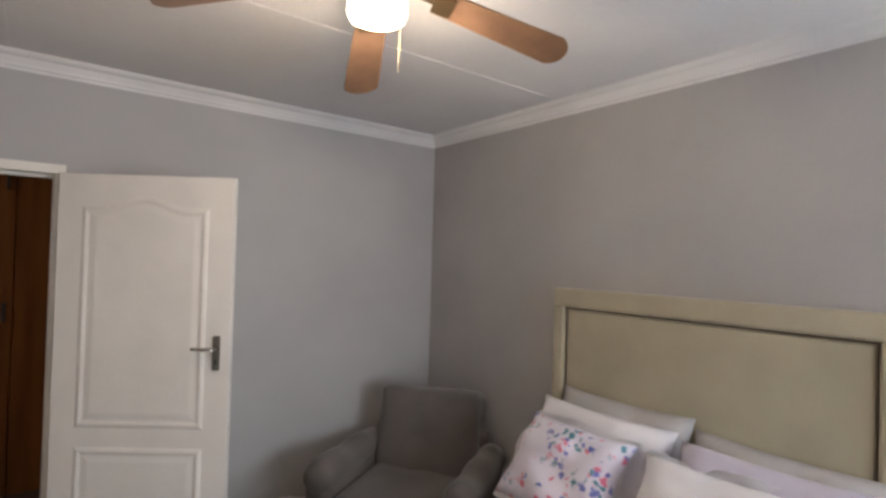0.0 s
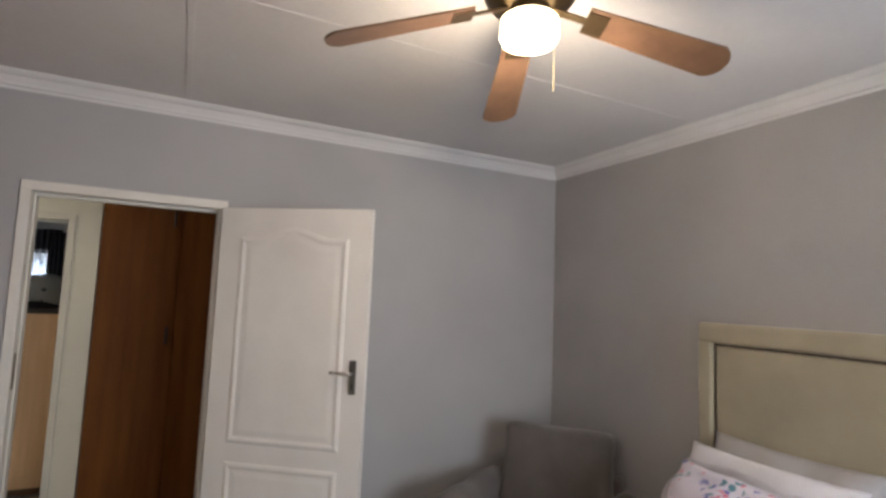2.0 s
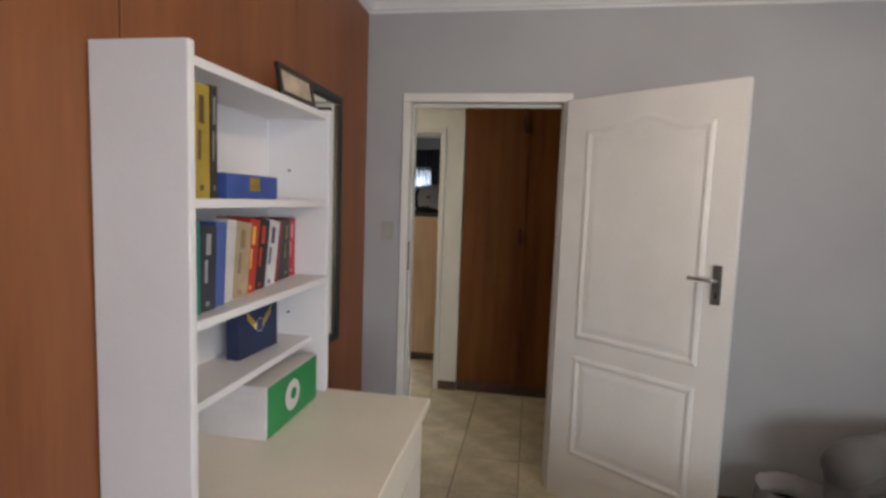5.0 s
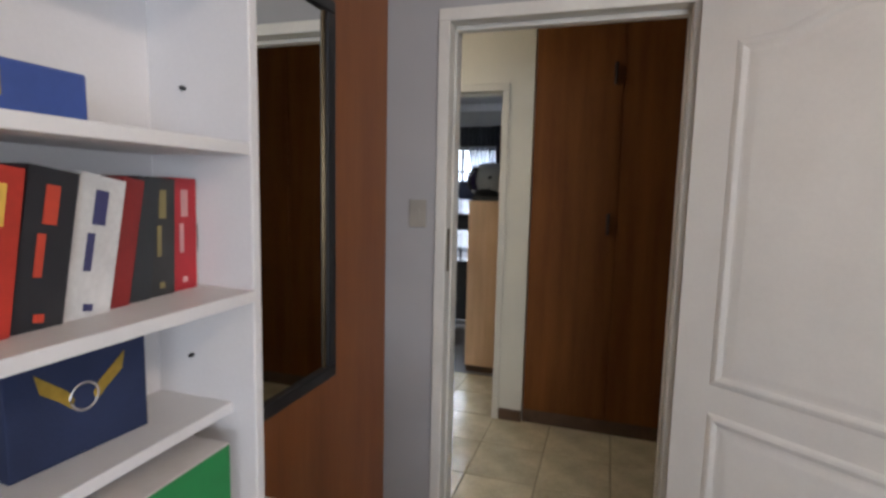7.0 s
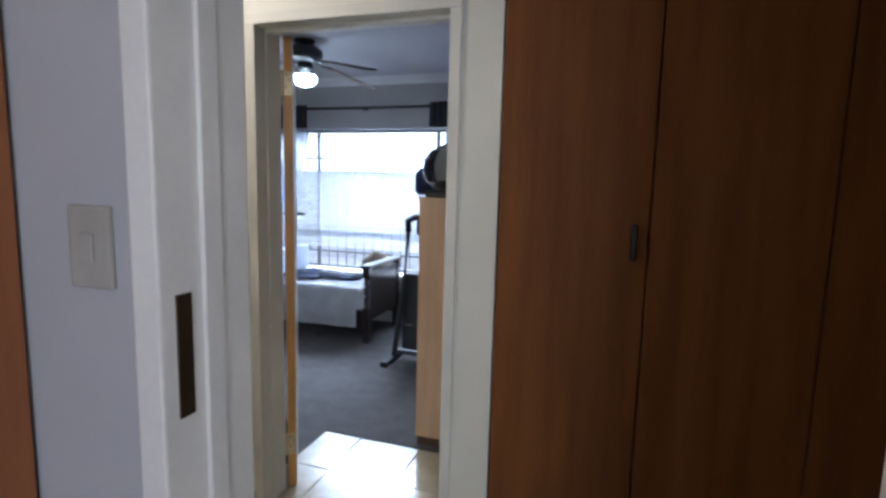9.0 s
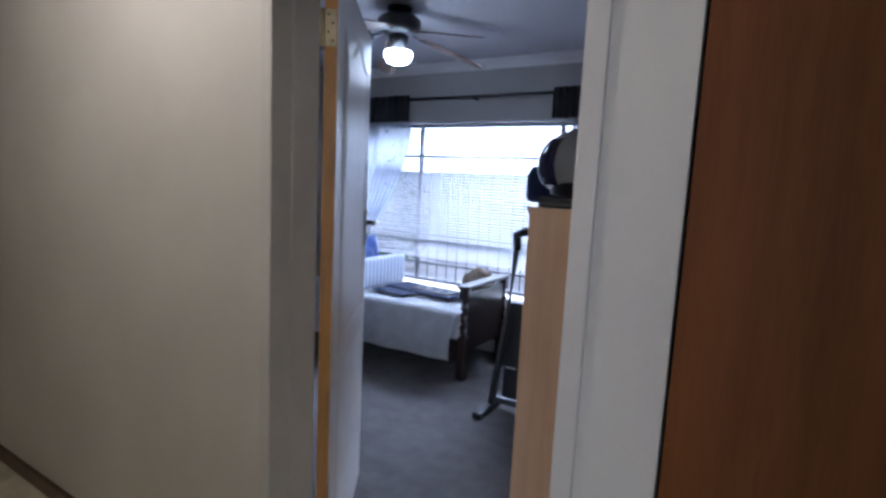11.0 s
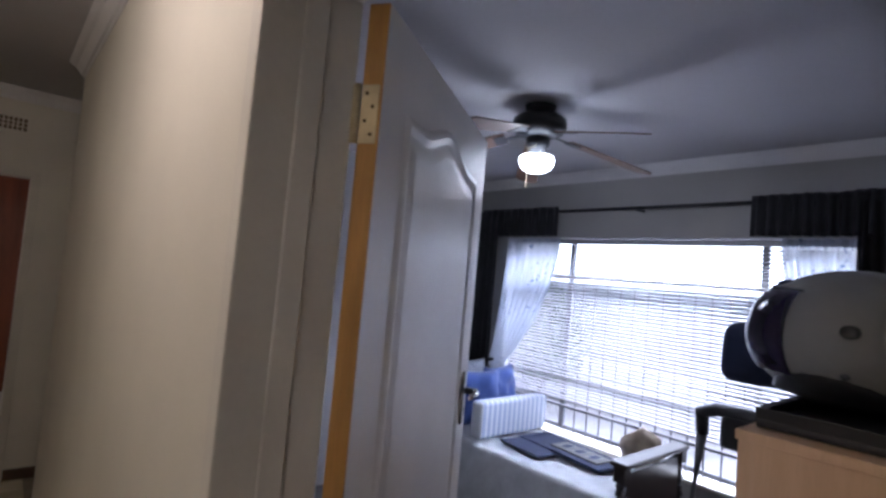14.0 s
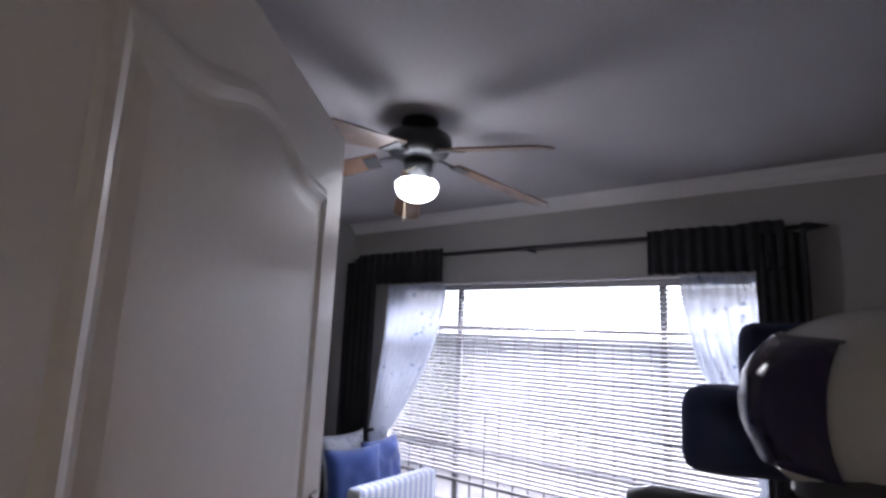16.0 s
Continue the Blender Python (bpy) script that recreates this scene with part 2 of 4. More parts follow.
M_LEAF = material("garden_leaves", (0.12, 0.17, 0.06), 0.6, 0.4, 8, 0.1, 60, second=(0.03, 0.06, 0.015))
M_BARK = material("shrub_bark", (0.10, 0.07, 0.05), 0.9, 0.3, 12, 0.5, 60)
M_SHADE = glowing("lit_shade_warm", (1.0, 0.80, 0.50), 7.0)
M_SHADE2 = glowing("lit_shade_white", (0.80, 0.93, 1.0), 14.0)

# ---- building blocks ----


def link(name, bm, mat_, parent=None, label="", m=None, smooth=False):
    me = bpy.data.meshes.new(name)
    bm.normal_update()
    bm.to_mesh(me)
    bm.free()
    me.materials.append(mat_)
    if smooth:
        for p in me.polygons:
            p.use_smooth = True
    ob = new(name, me)
    if parent:
        ob.parent = parent
    if m:
        ob.matrix_basis = m
    return tagged(ob, label)


def part(name, bm, mat_, parent, label="", smooth=False):
    return link(name, bm, mat_, parent, label, None, smooth)


def thing(name, m, label, category, group="", kind=""):
    ob = new(name)
    ob.empty_display_size = 0.1
    ob.matrix_basis = m
    return tagged(ob, label, category, group, kind)


def box(lo, hi, bevel=0.0, segs=2, bm=None):
    bm2 = bmesh.new()
    bmesh.ops.create_cube(bm2, size=1)
    for v in bm2.verts:
        v.co = Vector([(lo[i] + hi[i]) / 2 + v.co[i] * (hi[i] - lo[i]) for i in range(3)])
    if bevel:
        bmesh.ops.bevel(bm2, geom=bm2.edges[:], offset=bevel, segments=segs, affect="EDGES", profile=0.6)
    return join(bm, bm2)


def join(bm, bm2):
    if bm is None:
        return bm2
    tmp = bpy.data.meshes.new("t")
    bm2.to_mesh(tmp)
    bm2.free()
    bm.from_mesh(tmp)
    bpy.data.meshes.remove(tmp)
    return bm


def rod(pts, r, seg=10, bm=None, closed=False):
    """A round tube along points; r is one radius or one a point."""
    bm = bm or bmesh.new()
    pts = [Vector(p) for p in pts]
    rings = []
    for i, p in enumerate(pts):
        a, b = pts[max(0, i - 1)], pts[min(len(pts) - 1, i + 1)]
        d = (b - a).normalized()
        u = d.orthogonal().normalized() if abs(d.z) > 0.99 else d.cross(Vector((0, 0, 1))).normalized()
        w = d.cross(u)
        rr = r[i] if isinstance(r, (list, tuple)) else r
        rings.append([bm.verts.new(p + rr * (math.cos(k * math.tau / seg) * u + math.sin(k * math.tau / seg) * w)) for k in range(seg)])
    for a, b in zip(rings, rings[1:]):
        for k in range(seg):
            bm.faces.new((a[k], a[(k + 1) % seg], b[(k + 1) % seg], b[k]))
    bm.faces.new(rings[0][::-1])
    bm.faces.new(rings[-1])
    return bm


def lathe(profile, seg=28, c=(0, 0, 0), bm=None):
    bm = bm or bmesh.new()
    rings = [[bm.verts.new((c[0] + r * math.cos(k * math.tau / seg), c[1] + r * math.sin(k * math.tau / seg), c[2] + z)) for k in range(seg)] for r, z in profile]
    for a, b in zip(rings, rings[1:]):
        for k in range(seg):
            bm.faces.new((a[k], a[(k + 1) % seg], b[(k + 1) % seg], b[k]))
    bm.faces.new(rings[0][::-1])
    bm.faces.new(rings[-1])
    return bm


def cushion(w, d, h, n=14, seed=1, sag=0.02, pinch=0.35):
    """A soft stuffed cushion about its centre: thick in the middle, thin at a wavy seam, with creases."""
    bm = bmesh.new()
    grid = {}
    for side in (1, -1):
        for i in range(n + 1):
            for j in range(n + 1):
                u, v = 2 * i / n - 1, 2 * j / n - 1
                e = max(0.0, (1 - abs(u) ** 3) * (1 - abs(v) ** 3)) ** 0.5
                x = u * w / 2 * (1 - pinch * 0.12 * (1 - v * v))
                y = v * d / 2 * (1 - pinch * 0.12 * (1 - u * u))
                z = side * h / 2 * e + sag * noise.noise(Vector((u * 2.2, v * 2.2, seed * 7.1))) * (0.4 + e) + 0.006 * noise.noise(Vector((u * 7, v * 7, seed + side)))
                edge = i in (0, n) or j in (0, n)
                if edge and (0, i, j) in grid:
                    grid[side, i, j] = grid[0, i, j]
                else:
                    grid[side, i, j] = bm.verts.new((x, y, z))
                    if edge:
                        grid[0, i, j] = grid[side, i, j]
        for i in range(n):
            for j in range(n):
                q = [grid[side, i, j], grid[side, i + 1, j], grid[side, i + 1, j + 1], grid[side, i, j + 1]]
                bm.faces.new(q if side > 0 else q[::-1])
    return bm


def strip(loops, bm=None, closed=True):
    """Quads between successive loops of points."""
    bm = bm or bmesh.new()
    vs = [[bm.verts.new(p) for p in lp] for lp in loops]
    k = len(vs[0])
    for a, b in zip(vs, vs[1:]):
        for i in range(k if closed else k - 1):
            bm.faces.new((a[i], a[(i + 1) % k], b[(i + 1) % k], b[i]))
    return bm


def cloth(f, nu, nv, thick=0.004):
    """A draped sheet: f(u, v) gives its points; two skins."""
    bm = bmesh.new()
    g = [[bm.verts.new(f(i / nu, j / nv)) for j in range(nv + 1)] for i in range(nu + 1)]
    for i in range(nu):
        for j in range(nv):
            bm.faces.new((g[i][j], g[i + 1][j], g[i + 1][j + 1], g[i][j + 1]))
    bmesh.ops.solidify(bm, geom=bm.faces[:], thickness=thick)
    return bm


def structure(name, bm, mat_, label, category="wall"):
    return tagged(link(name, bm, mat_), label, category, "", "structure")


def boxes(*list_):
    bm = None
    for lo, hi in list_:
        bm = box(lo, hi, 0, 2, bm)
    return bm


# ---- the shell of the rooms ----
WX, EX = -1.148, 2.09      # bedroom: face of the built-in cupboards, headboard wall
YD, YB = 3.75, 3.89        # bedroom door wall, both faces
YH, YI = 5.045, 5.19       # wall between passage and study, both faces
YW = 8.06                  # study window wall
CZ = 2.555
CS = 2.45                  # study ceiling
SX0, SX1 = -4.40, 0.40     # study west and east walls

structure("wall_bedroom_north", boxes(((-1.80, YD, 0), (-0.94, YB, CZ)), ((-0.09, YD, 0), (EX, YB, CZ)), ((-0.94, YD, 2.06), (-0.09, YB, CZ))), M_GREY, "grey painted bedroom wall with a doorway")
structure("wall_bedroom_east", boxes(((EX, -1.5, 0), (EX + 0.14, -0.95, CZ)), ((EX, 0.45, 0), (EX + 0.14, YB, CZ)), ((EX, -0.95, 0), (EX + 0.14, 0.45, 0.85)), ((EX, -0.95, 2.05), (EX + 0.14, 0.45, CZ))), M_GREY, "grey painted wall behind the headboard with an assumed, unseen window opening")
structure("wall_bedroom_south", boxes(((-1.8, -1.5, 0), (0.55, -1.36, CZ)), ((1.95, -1.5, 0), (EX, -1.36, CZ)), ((0.55, -1.5, 0), (1.95, -1.36, 0.85)), ((0.55, -1.5, 2.05), (1.95, -1.36, CZ))), M_GREY, "grey painted bedroom wall with an assumed, unseen window opening")
structure("wall_bedroom_west", boxes(((-1.94, -1.5, 0), (-1.8, YB, CZ))), M_GREY, "plain wall behind the built-in cupboards")
structure("wall_passage_south", boxes(((-5.42, YB - 0.1, 0), (-1.8, YB, CZ))), M_CREAM, "cream painted passage wall")
structure("wall_passage_skin", boxes(((-1.8, YB, 0), (-0.94, YB + 0.004, CZ)), ((-0.09, YB, 0), (1.2, YB + 0.004, CZ)), ((-0.94, YB, 2.06), (-0.09, YB + 0.004, CZ))), M_CREAM, "cream painted passage side of the bedroom wall")
structure("wall_passage_east", boxes(((1.2, YB, 0), (1.3, 5.75, CZ))), M_CREAM, "cream painted passage end wall")
structure("wall_passage_north", boxes(((-4.46, YH, 0), (-1.805, YI, CZ)), ((-0.945, YH, 0), (-0.79, 5.74, CZ)), ((-1.805, YH, 2.06), (-0.945, YI, CZ))), M_CREAM, "cream painted passage wall with the study doorway")
structure("wall_passage_recess", boxes(((-5.56, 5.18, 0), (-4.46, 5.30, CZ)), ((-4.46, 5.19, 0), (-4.40, 5.30, CZ))), M_CREAM, "cream painted recess at the passage end")
structure("wall_passage_west", boxes(((-5.56, 4.935, 0), (-5.42, 5.18, CZ)), ((-5.56, 3.79, 0), (-5.42, 4.055, CZ)), ((-5.56, 4.055, 2.0), (-5.42, 4.935, CZ))), M_CREAM, "cream painted passage end wall with a doorway")
structure("wall_far_room", boxes(((-7.1, 2.1, 0), (-7.0, 6.0, CZ)), ((-7.0, 2.1, 0), (-5.56, 2.2, CZ)), ((-7.0, 5.6, 0), (-5.56, 5.7, CZ)), ((-5.56, 2.2, 0), (-5.46, 3.79, CZ))), M_CREAM, "cream painted walls of the far room")
structure("wall_study_west", boxes(((SX0 - 0.12, YI, 0), (SX0, YW, CZ))), M_STUDY, "dim grey study wall")
structure("wall_study_east", boxes(((SX1, 5.74, 0), (SX1 + 0.12, YW, CZ))), M_STUDY, "dim grey study wall")
structure("wall_study_south", boxes(((-0.79, 5.66, 0), (SX1, 5.74, CZ))), M_STUDY, "study wall behind the passage cupboards")
WL, WR, WB, WT = -4.00, -1.62, 0.50, 1.96
structure("wall_study_north", boxes(((SX0 - 0.12, YW, 0), (WL, YW + 0.22, CZ)), ((WR, YW, 0), (SX1 + 0.12, YW + 0.22, CZ)), ((WL, YW, 0), (WR, YW + 0.22, WB)), ((WL, YW, WT), (WR, YW + 0.22, CZ))), M_STUDY, "dim grey study wall with a wide window")
structure("ceiling_bedroom", boxes(((-1.8, -1.5, CZ), (EX + 0.14, YB - 0.02, CZ + 0.06))), M_CEILBED, "white bedroom ceiling boards, painted lighter for the lamplight", "ceiling")
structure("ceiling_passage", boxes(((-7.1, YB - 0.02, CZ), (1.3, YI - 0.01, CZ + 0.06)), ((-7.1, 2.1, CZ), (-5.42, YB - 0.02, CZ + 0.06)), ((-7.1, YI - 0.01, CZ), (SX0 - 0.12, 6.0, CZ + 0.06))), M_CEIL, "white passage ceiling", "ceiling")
structure("ceiling_study", boxes(((SX0 - 0.12, YI - 0.01, CS), (SX1 + 0.8, YW + 0.35, CZ + 0.05))), M_CEIL, "white study ceiling, painted darker for dimness, reaching out as eaves", "ceiling")
structure("floor", boxes(((-1.94, -1.5, -0.1), (EX + 0.14, YD, -0.006)), ((-5.56, YD, -0.1), (EX + 0.14, 5.76, -0.006)), ((-7.1, 2.1, -0.1), (-5.56, 5.76, -0.006))), M_GROUT, "tiled floor with dark grout joints", "floor")
structure("floor_carpet", boxes(((SX0 - 0.12, 5.76, -0.1), (SX1 + 0.12, YW + 0.2, 0.004)), ((SX0, 5.19, -0.1), (-1.9, 5.76, 0.004))), M_CARPET, "dark grey study carpet", "carpet")


for i, (lo, hi) in enumerate([((-1.14, 2.55, CZ - 0.0025), (2.08, 2.575, CZ)), ((-1.14, 0.95, CZ - 0.0025), (2.08, 0.975, CZ)), ((-0.32, 2.5755, CZ - 0.0025), (-0.295, 3.68, CZ)), ((-0.32, 0.9755, CZ - 0.0025), (-0.295, 2.5495, CZ))]):
    structure("trim_ceiling_strip_%d" % (i + 1), box(lo, hi, 0.001), M_CEILBED, "flat white cover strip over a ceiling board joint", "ceiling strip")


def moulding(name, a, b, inward, mat_, prof, label, category):
    """A straight run of moulding: prof is (away from the wall, height) points."""
    a, b, n = Vector(a), Vector(b), Vector(inward)
    bm = bmesh.new()
    ends = [[bm.verts.new(p + n * d + Vector((0, 0, h))) for d, h in prof] for p in (a, b)]
    k = len(prof)
    for i in range(k):
        bm.faces.new((ends[0][i], ends[0][(i + 1) % k], ends[1][(i + 1) % k], ends[1][i]))
    bm.faces.new(ends[0][::-1])
    bm.faces.new(ends[1])
    bmesh.ops.recalc_face_normals(bm, faces=bm.faces[:])
    return structure(name, bm, mat_, label, category)


COVE = [(0, 0), (0.004, 0), (0.008, 0.012), (0.020, 0.014), (0.026, 0.026), (0.045, 0.050), (0.060, 0.056), (0.072, 0.066), (0.078, 0.074), (0, 0.074)]
CB = CZ - 0.0745
for i, (a, b, n, z) in enumerate([((WX, YD), (EX, YD), (0, -1, 0), 0), ((EX, -1.36), (EX, YD), (-1, 0, 0), 0), ((WX, -1.36), (WX, YD), (1, 0, 0), 0),
                                  ((SX0, YW), (SX1, YW), (0, -1, 0), CS - CZ), ((-4.46, YH), (-0.79, YH), (0, -1, 0), 0), ((-5.42, YB), (-5.42, 5.18), (1, 0, 0), 0)]):
    prof = COVE if z == 0 else [(d * 0.9, h) for d, h in COVE]
    moulding("trim_cornice_%d" % (i + 1), (*a, CB + z), (*b, CB + z), n, M_CORN, prof, "white stepped plaster cornice along the ceiling", "cornice")
SK = [(0, 0), (0.014, 0), (0.014, 0.062), (0.009, 0.07), (0, 0.07)]
for i, (a, b, n) in enumerate([((-4.46, YH), (-1.815, YH), (0, -1, 0)), ((-0.935, YH), (-0.79, YH), (0, -1, 0)), ((-5.42, 4.945), (-5.42, 5.18), (1, 0, 0)), ((0.0, YD), (EX, YD), (0, -1, 0))]):
    moulding("baseboard_%d" % (i + 1), (*a, 0), (*b, 0), n, M_SKIRT, SK, "dark brown wooden skirting board", "skirting")


# ---- doors ----
def door_frame(name, x0, x1, ya, yb, mat_, label):
    """A pressed steel frame round an opening in a wall that faces -y and +y."""
    t = thing(name, pose(0, 0, 0), label, "door frame", "", "structure")
    for x, s in ((x0, 1), (x1, -1)):
        bm = box((min(x, x + s * 0.042), ya - 0.012, 0), (max(x, x + s * 0.042), yb + 0.012, 2.028), 0.004)
        xa = x + s * 0.042
        bm = box((min(xa, xa + s * 0.007), ya + 0.055, 0), (max(xa, xa + s * 0.007), yb - 0.05, 2.028), 0.002, 1, bm)
        part("jamb", bm, mat_, t)
    bm = box((x0, ya - 0.012, 2.028), (x1, yb + 0.012, 2.072), 0.004)
    bm = box((x0 + 0.042, ya + 0.055, 2.012), (x1 - 0.042, yb - 0.05, 2.028), 0.002, 1, bm)
    part("head", bm, mat_, t)
    return t


f1 = door_frame("door_frame_1", -0.95, -0.078, YD, YB, M_FRAME, "white painted pressed steel door frame")
part("strike_plate", box((-0.9085, YD + 0.012, 1.13), (-0.905, YD + 0.036, 1.29), 0.001), M_BRONZE, f1, "dull metal strike plate")
door_frame("door_frame_2", -1.817, -0.933, YH, YI, M_CREAMGLOSS, "cream painted pressed steel door frame")
f3 = thing("door_frame_3", pose(0, 0, 0), "cream painted door frame at the passage end", "door frame", "", "structure")
for lo, hi in (((-5.57, 4.90, 0), (-5.405, 4.95, 1.99)), ((-5.57, 4.04, 0), (-5.405, 4.09, 1.99)), ((-5.57, 4.04, 1.99), (-5.405, 4.95, 2.035))):
    part("jamb", box(lo, hi, 0.005), M_CREAMGLOSS, f3)
f4 = thing("door_frame_4", pose(0, 0, 0), "cream painted door frame in the passage recess", "door frame", "", "structure")
for lo, hi in (((-5.38, 5.165, 0), (-5.33, 5.18, 2.0)), ((-4.52, 5.165, 0), (-4.47, 5.18, 2.0)), ((-5.38, 5.165, 2.0), (-4.47, 5.18, 2.045))):
    part("jamb", box(lo, hi, 0.003), M_CREAMGLOSS, f4)
part("leaf", box((-5.33, 5.172, 0.01), (-4.52, 5.1795, 2.0), 0.001), M_CREAMGLOSS, f4)


def panel_path(x0, x1, z0, z1, rise, inset):
    """The outline of a door panel, with a swelling top when rise is given."""
    x0, x1, z0, z1 = x0 + inset, x1 - inset, z0 + inset, z1 - inset
    n = 28
    c, w = (x0 + x1) / 2, (x1 - x0) * 0.36
    pts = [(x0, z0), (x1, z0)]
    for i in range(n + 1):
        x = x1 + (x0 - x1) * i / n
        u = max(-1.0, min(1.0, (x - c) / w))
        pts.append((x, z1 + rise * (0.5 + 0.5 * math.cos(math.pi * u))))
    return pts


def door_leaf(name, m, width, mat_, label, handle_x, handle_z, edge=None):
    t = thing(name, m, label, "door", "", "structure")
    part("leaf", box((0, 0, 0.008), (width, 0.038, 2.03), 0.002), mat_, t)
    if edge:
        part("edge_strip", box((-0.0035, 0.001, 0.01), (-0.0005, 0.037, 2.028)), edge, t, "orange varnished bare wood edge")
    for z0, z1, rise in ((0.865, 1.875, 0.052), (0.265, 0.765, 0.0)):
        for side in (0, 1):
            y0 = (lambda h: -h) if side == 0 else (lambda h: 0.038 + h)
            sizes = [(-0.006, 0.0), (0.003, 0.004), (0.013, 0.0065), (0.021, 0.004), (0.028, 0.0012), (0.036, 0.001), (0.060, 0.004), (0.068, 0.0042)]
            loops = [[(x, y0(h), z) for x, z in panel_path(0.118, width - 0.118, z0, z1, rise, ins)] for ins, h in sizes]
            bm = strip(loops)
            bm.faces.new([bm.verts[-len(loops[0]) + i] for i in range(len(loops[0]))] if bm.verts.ensure_lookup_table() is None else [])
            bmesh.ops.recalc_face_normals(bm, faces=bm.faces[:])
            part("panel_moulding", bm, mat_, t)
    for s, y in ((-1, 0.0), (1, 0.038)):
        h = part("door_handle", box((handle_x - 0.017, min(y, y + s * 0.009), handle_z - 0.08), (handle_x + 0.017, max(y, y + s * 0.009), handle_z + 0.08), 0.004), M_STEEL, t, "brushed chrome lever handle")
        yy = y + s * 0.045
        bm = rod([(handle_x, y, handle_z + 0.02), (handle_x, yy, handle_z + 0.02), (handle_x - 0.02, yy + s * 0.004, handle_z + 0.02), (handle_x - 0.10, yy, handle_z + 0.022)], [0.011, 0.010, 0.009, 0.007], 12)
        part("lever", bm, M_CHROME, h, "", True)
        part("keyhole", box((handle_x - 0.004, min(y + s * 0.009, y + s * 0.0105), handle_z - 0.055), (handle_x + 0.004, max(y + s * 0.009, y + s * 0.0105), handle_z - 0.030), 0.0005), M_BLACK, h)
    return t


A1 = math.degrees(math.atan2(-0.477, 0.651))
door_leaf("door_1", pose(-0.105, 3.700, 0, 0, 0, A1), 0.807, M_WHITE, "white painted two-panel door with arched upper panel, standing open", 0.748, 1.215)
A2 = math.degrees(math.atan2(0.719, -0.477))
d2 = door_leaf("door_2", pose(-1.739, 5.234, 0, 0, 0, A2), 0.862, M_WHITE, "cream painted two-panel study door, standing ajar", 0.805, 1.215, M_EDGE)
for zc in (1.838, 0.22):
    hg = part("hinge", box((-0.0065, 0.004, zc - 0.05), (-0.0036, 0.036, zc + 0.05), 0.001), M_BRASS, d2, "worn brass butt hinge")
    part("frame_plate", box((-0.0105, 0.043, zc - 0.05), (-0.0075, 0.066, zc + 0.05), 0.001), M_BRASS, hg, "tarnished hinge plate on the frame side")
    part("knuckle", rod([(-0.008, 0.042, zc - 0.05), (-0.008, 0.042, zc + 0.05)], 0.006, 12), M_BRASS, hg, "", True)
    for dz, dy in ((-0.035, 0.014), (-0.012, 0.026), (0.012, 0.014), (0.035, 0.026)):
        part("screw", rod([(-0.0064, dy, zc + dz), (-0.0078, dy, zc + dz)], 0.0034, 8), M_BRONZE, hg)


# ---- built-in cupboards ----
def cupboard(name, m, width, depth, height, doors, mat_, label, plinth=0.085, pulls=True):
    """Front at local y = 0, facing -y; stands along local x."""
    t = thing(name, m, label, "cupboard")
    part("body", box((0, 0.02, 0), (width, depth, height)), mat_, t)
    if plinth > 0:
        part("plinth", box((0, 0.012, 0.0), (width, 0.0195, plinth)), M_SKIRT, t, "dark brown plinth")
    w = width / doors
    for i in range(doors):
        d = part("door", box((i * w + 0.003, 0, plinth + 0.003), ((i + 1) * w - 0.003, 0.0185, height - 0.003), 0.002), mat_, t)
        if pulls and i % 2 == 0:
            x = (i + 1) * w - 0.045 if i % 2 == 0 else i * w + 0.045
            for z in (1.26, 2.10):
                bm = box((x - 0.009, -0.022, z - 0.06), (x + 0.009, -0.0005, z + 0.06), 0.006)
                part("pull", bm, M_DARKWOOD, d, "dark wooden pull", True)
    return t


cupboard("passage_cupboard", pose(-0.785, YH - 0.005, 0), 1.97, 0.60, CZ, 4, M_CUP, "dark brown veneered built-in cupboard in the passage")
cupboard("bedroom_cupboard", pose(WX, -1.35, 0, 0, 0, 90), 5.095, 0.62, CZ, 6, M_VENEER, "orange-brown veneered full-height built-in cupboard", 0.06, False)
cupboard("far_cupboard", pose(-6.42, 3.3, 0.35, 0, 0, 90), 2.28, 0.55, 2.2, 5, M_RED, "red-brown veneered cupboard doors in the far room", 0.0, True)
tagged(link("cupboard_base", box((-6.97, 3.3, 0), (-6.44, 5.58, 0.349), 0.004), M_CREAM), "cream painted base below the far cupboard", "cupboard base")
# Low block added for the brown floor step below the far cupboard.
tagged(link("brown_floor_step", box((-6.3, 4.1, 0), (-5.75, 5.5, 0.17), 0.01), M_SKIRT), "low dark brown wooden step on the far room's floor", "chest")


# ---- passage fittings ----
def air_vent(m):
    t = thing("air_vent", m, "cream plaster air vent grille high on the wall", "vent", "passage vents")
    bm = boxes(((0, 0, 0), (0.012, 0.20, 0.014)), ((0, 0, 0.096), (0.012, 0.20, 0.11)), ((0, 0, 0.014), (0.012, 0.014, 0.096)), ((0, 0.186, 0.014), (0.012, 0.20, 0.096)))
    part("frame", bm, M_CREAM, t)
    # Dark sheet in place of the shade between the grille bars.
    part("backing", box((0.0005, 0.014, 0.014), (0.003, 0.186, 0.096)), M_SKIRT, t, "dark brown sheet painting the shaded gap behind the grille")
    for k in range(1, 7):
        part("bar", box((0.003, 0.014 + k * 0.0246 - 0.004, 0.014), (0.010, 0.014 + k * 0.0246 + 0.004, 0.096)), M_CREAM, t)
    for k in range(1, 3):
        part("rail", box((0.0035, 0.014, 0.014 + k * 0.0273 - 0.003), (0.0095, 0.186, 0.014 + k * 0.0273 + 0.003)), M_CREAM, t)
    return t


cl = thing("ceiling_light", pose(-2.15, 4.40, CZ), "round white ceiling light in the passage", "ceiling light")
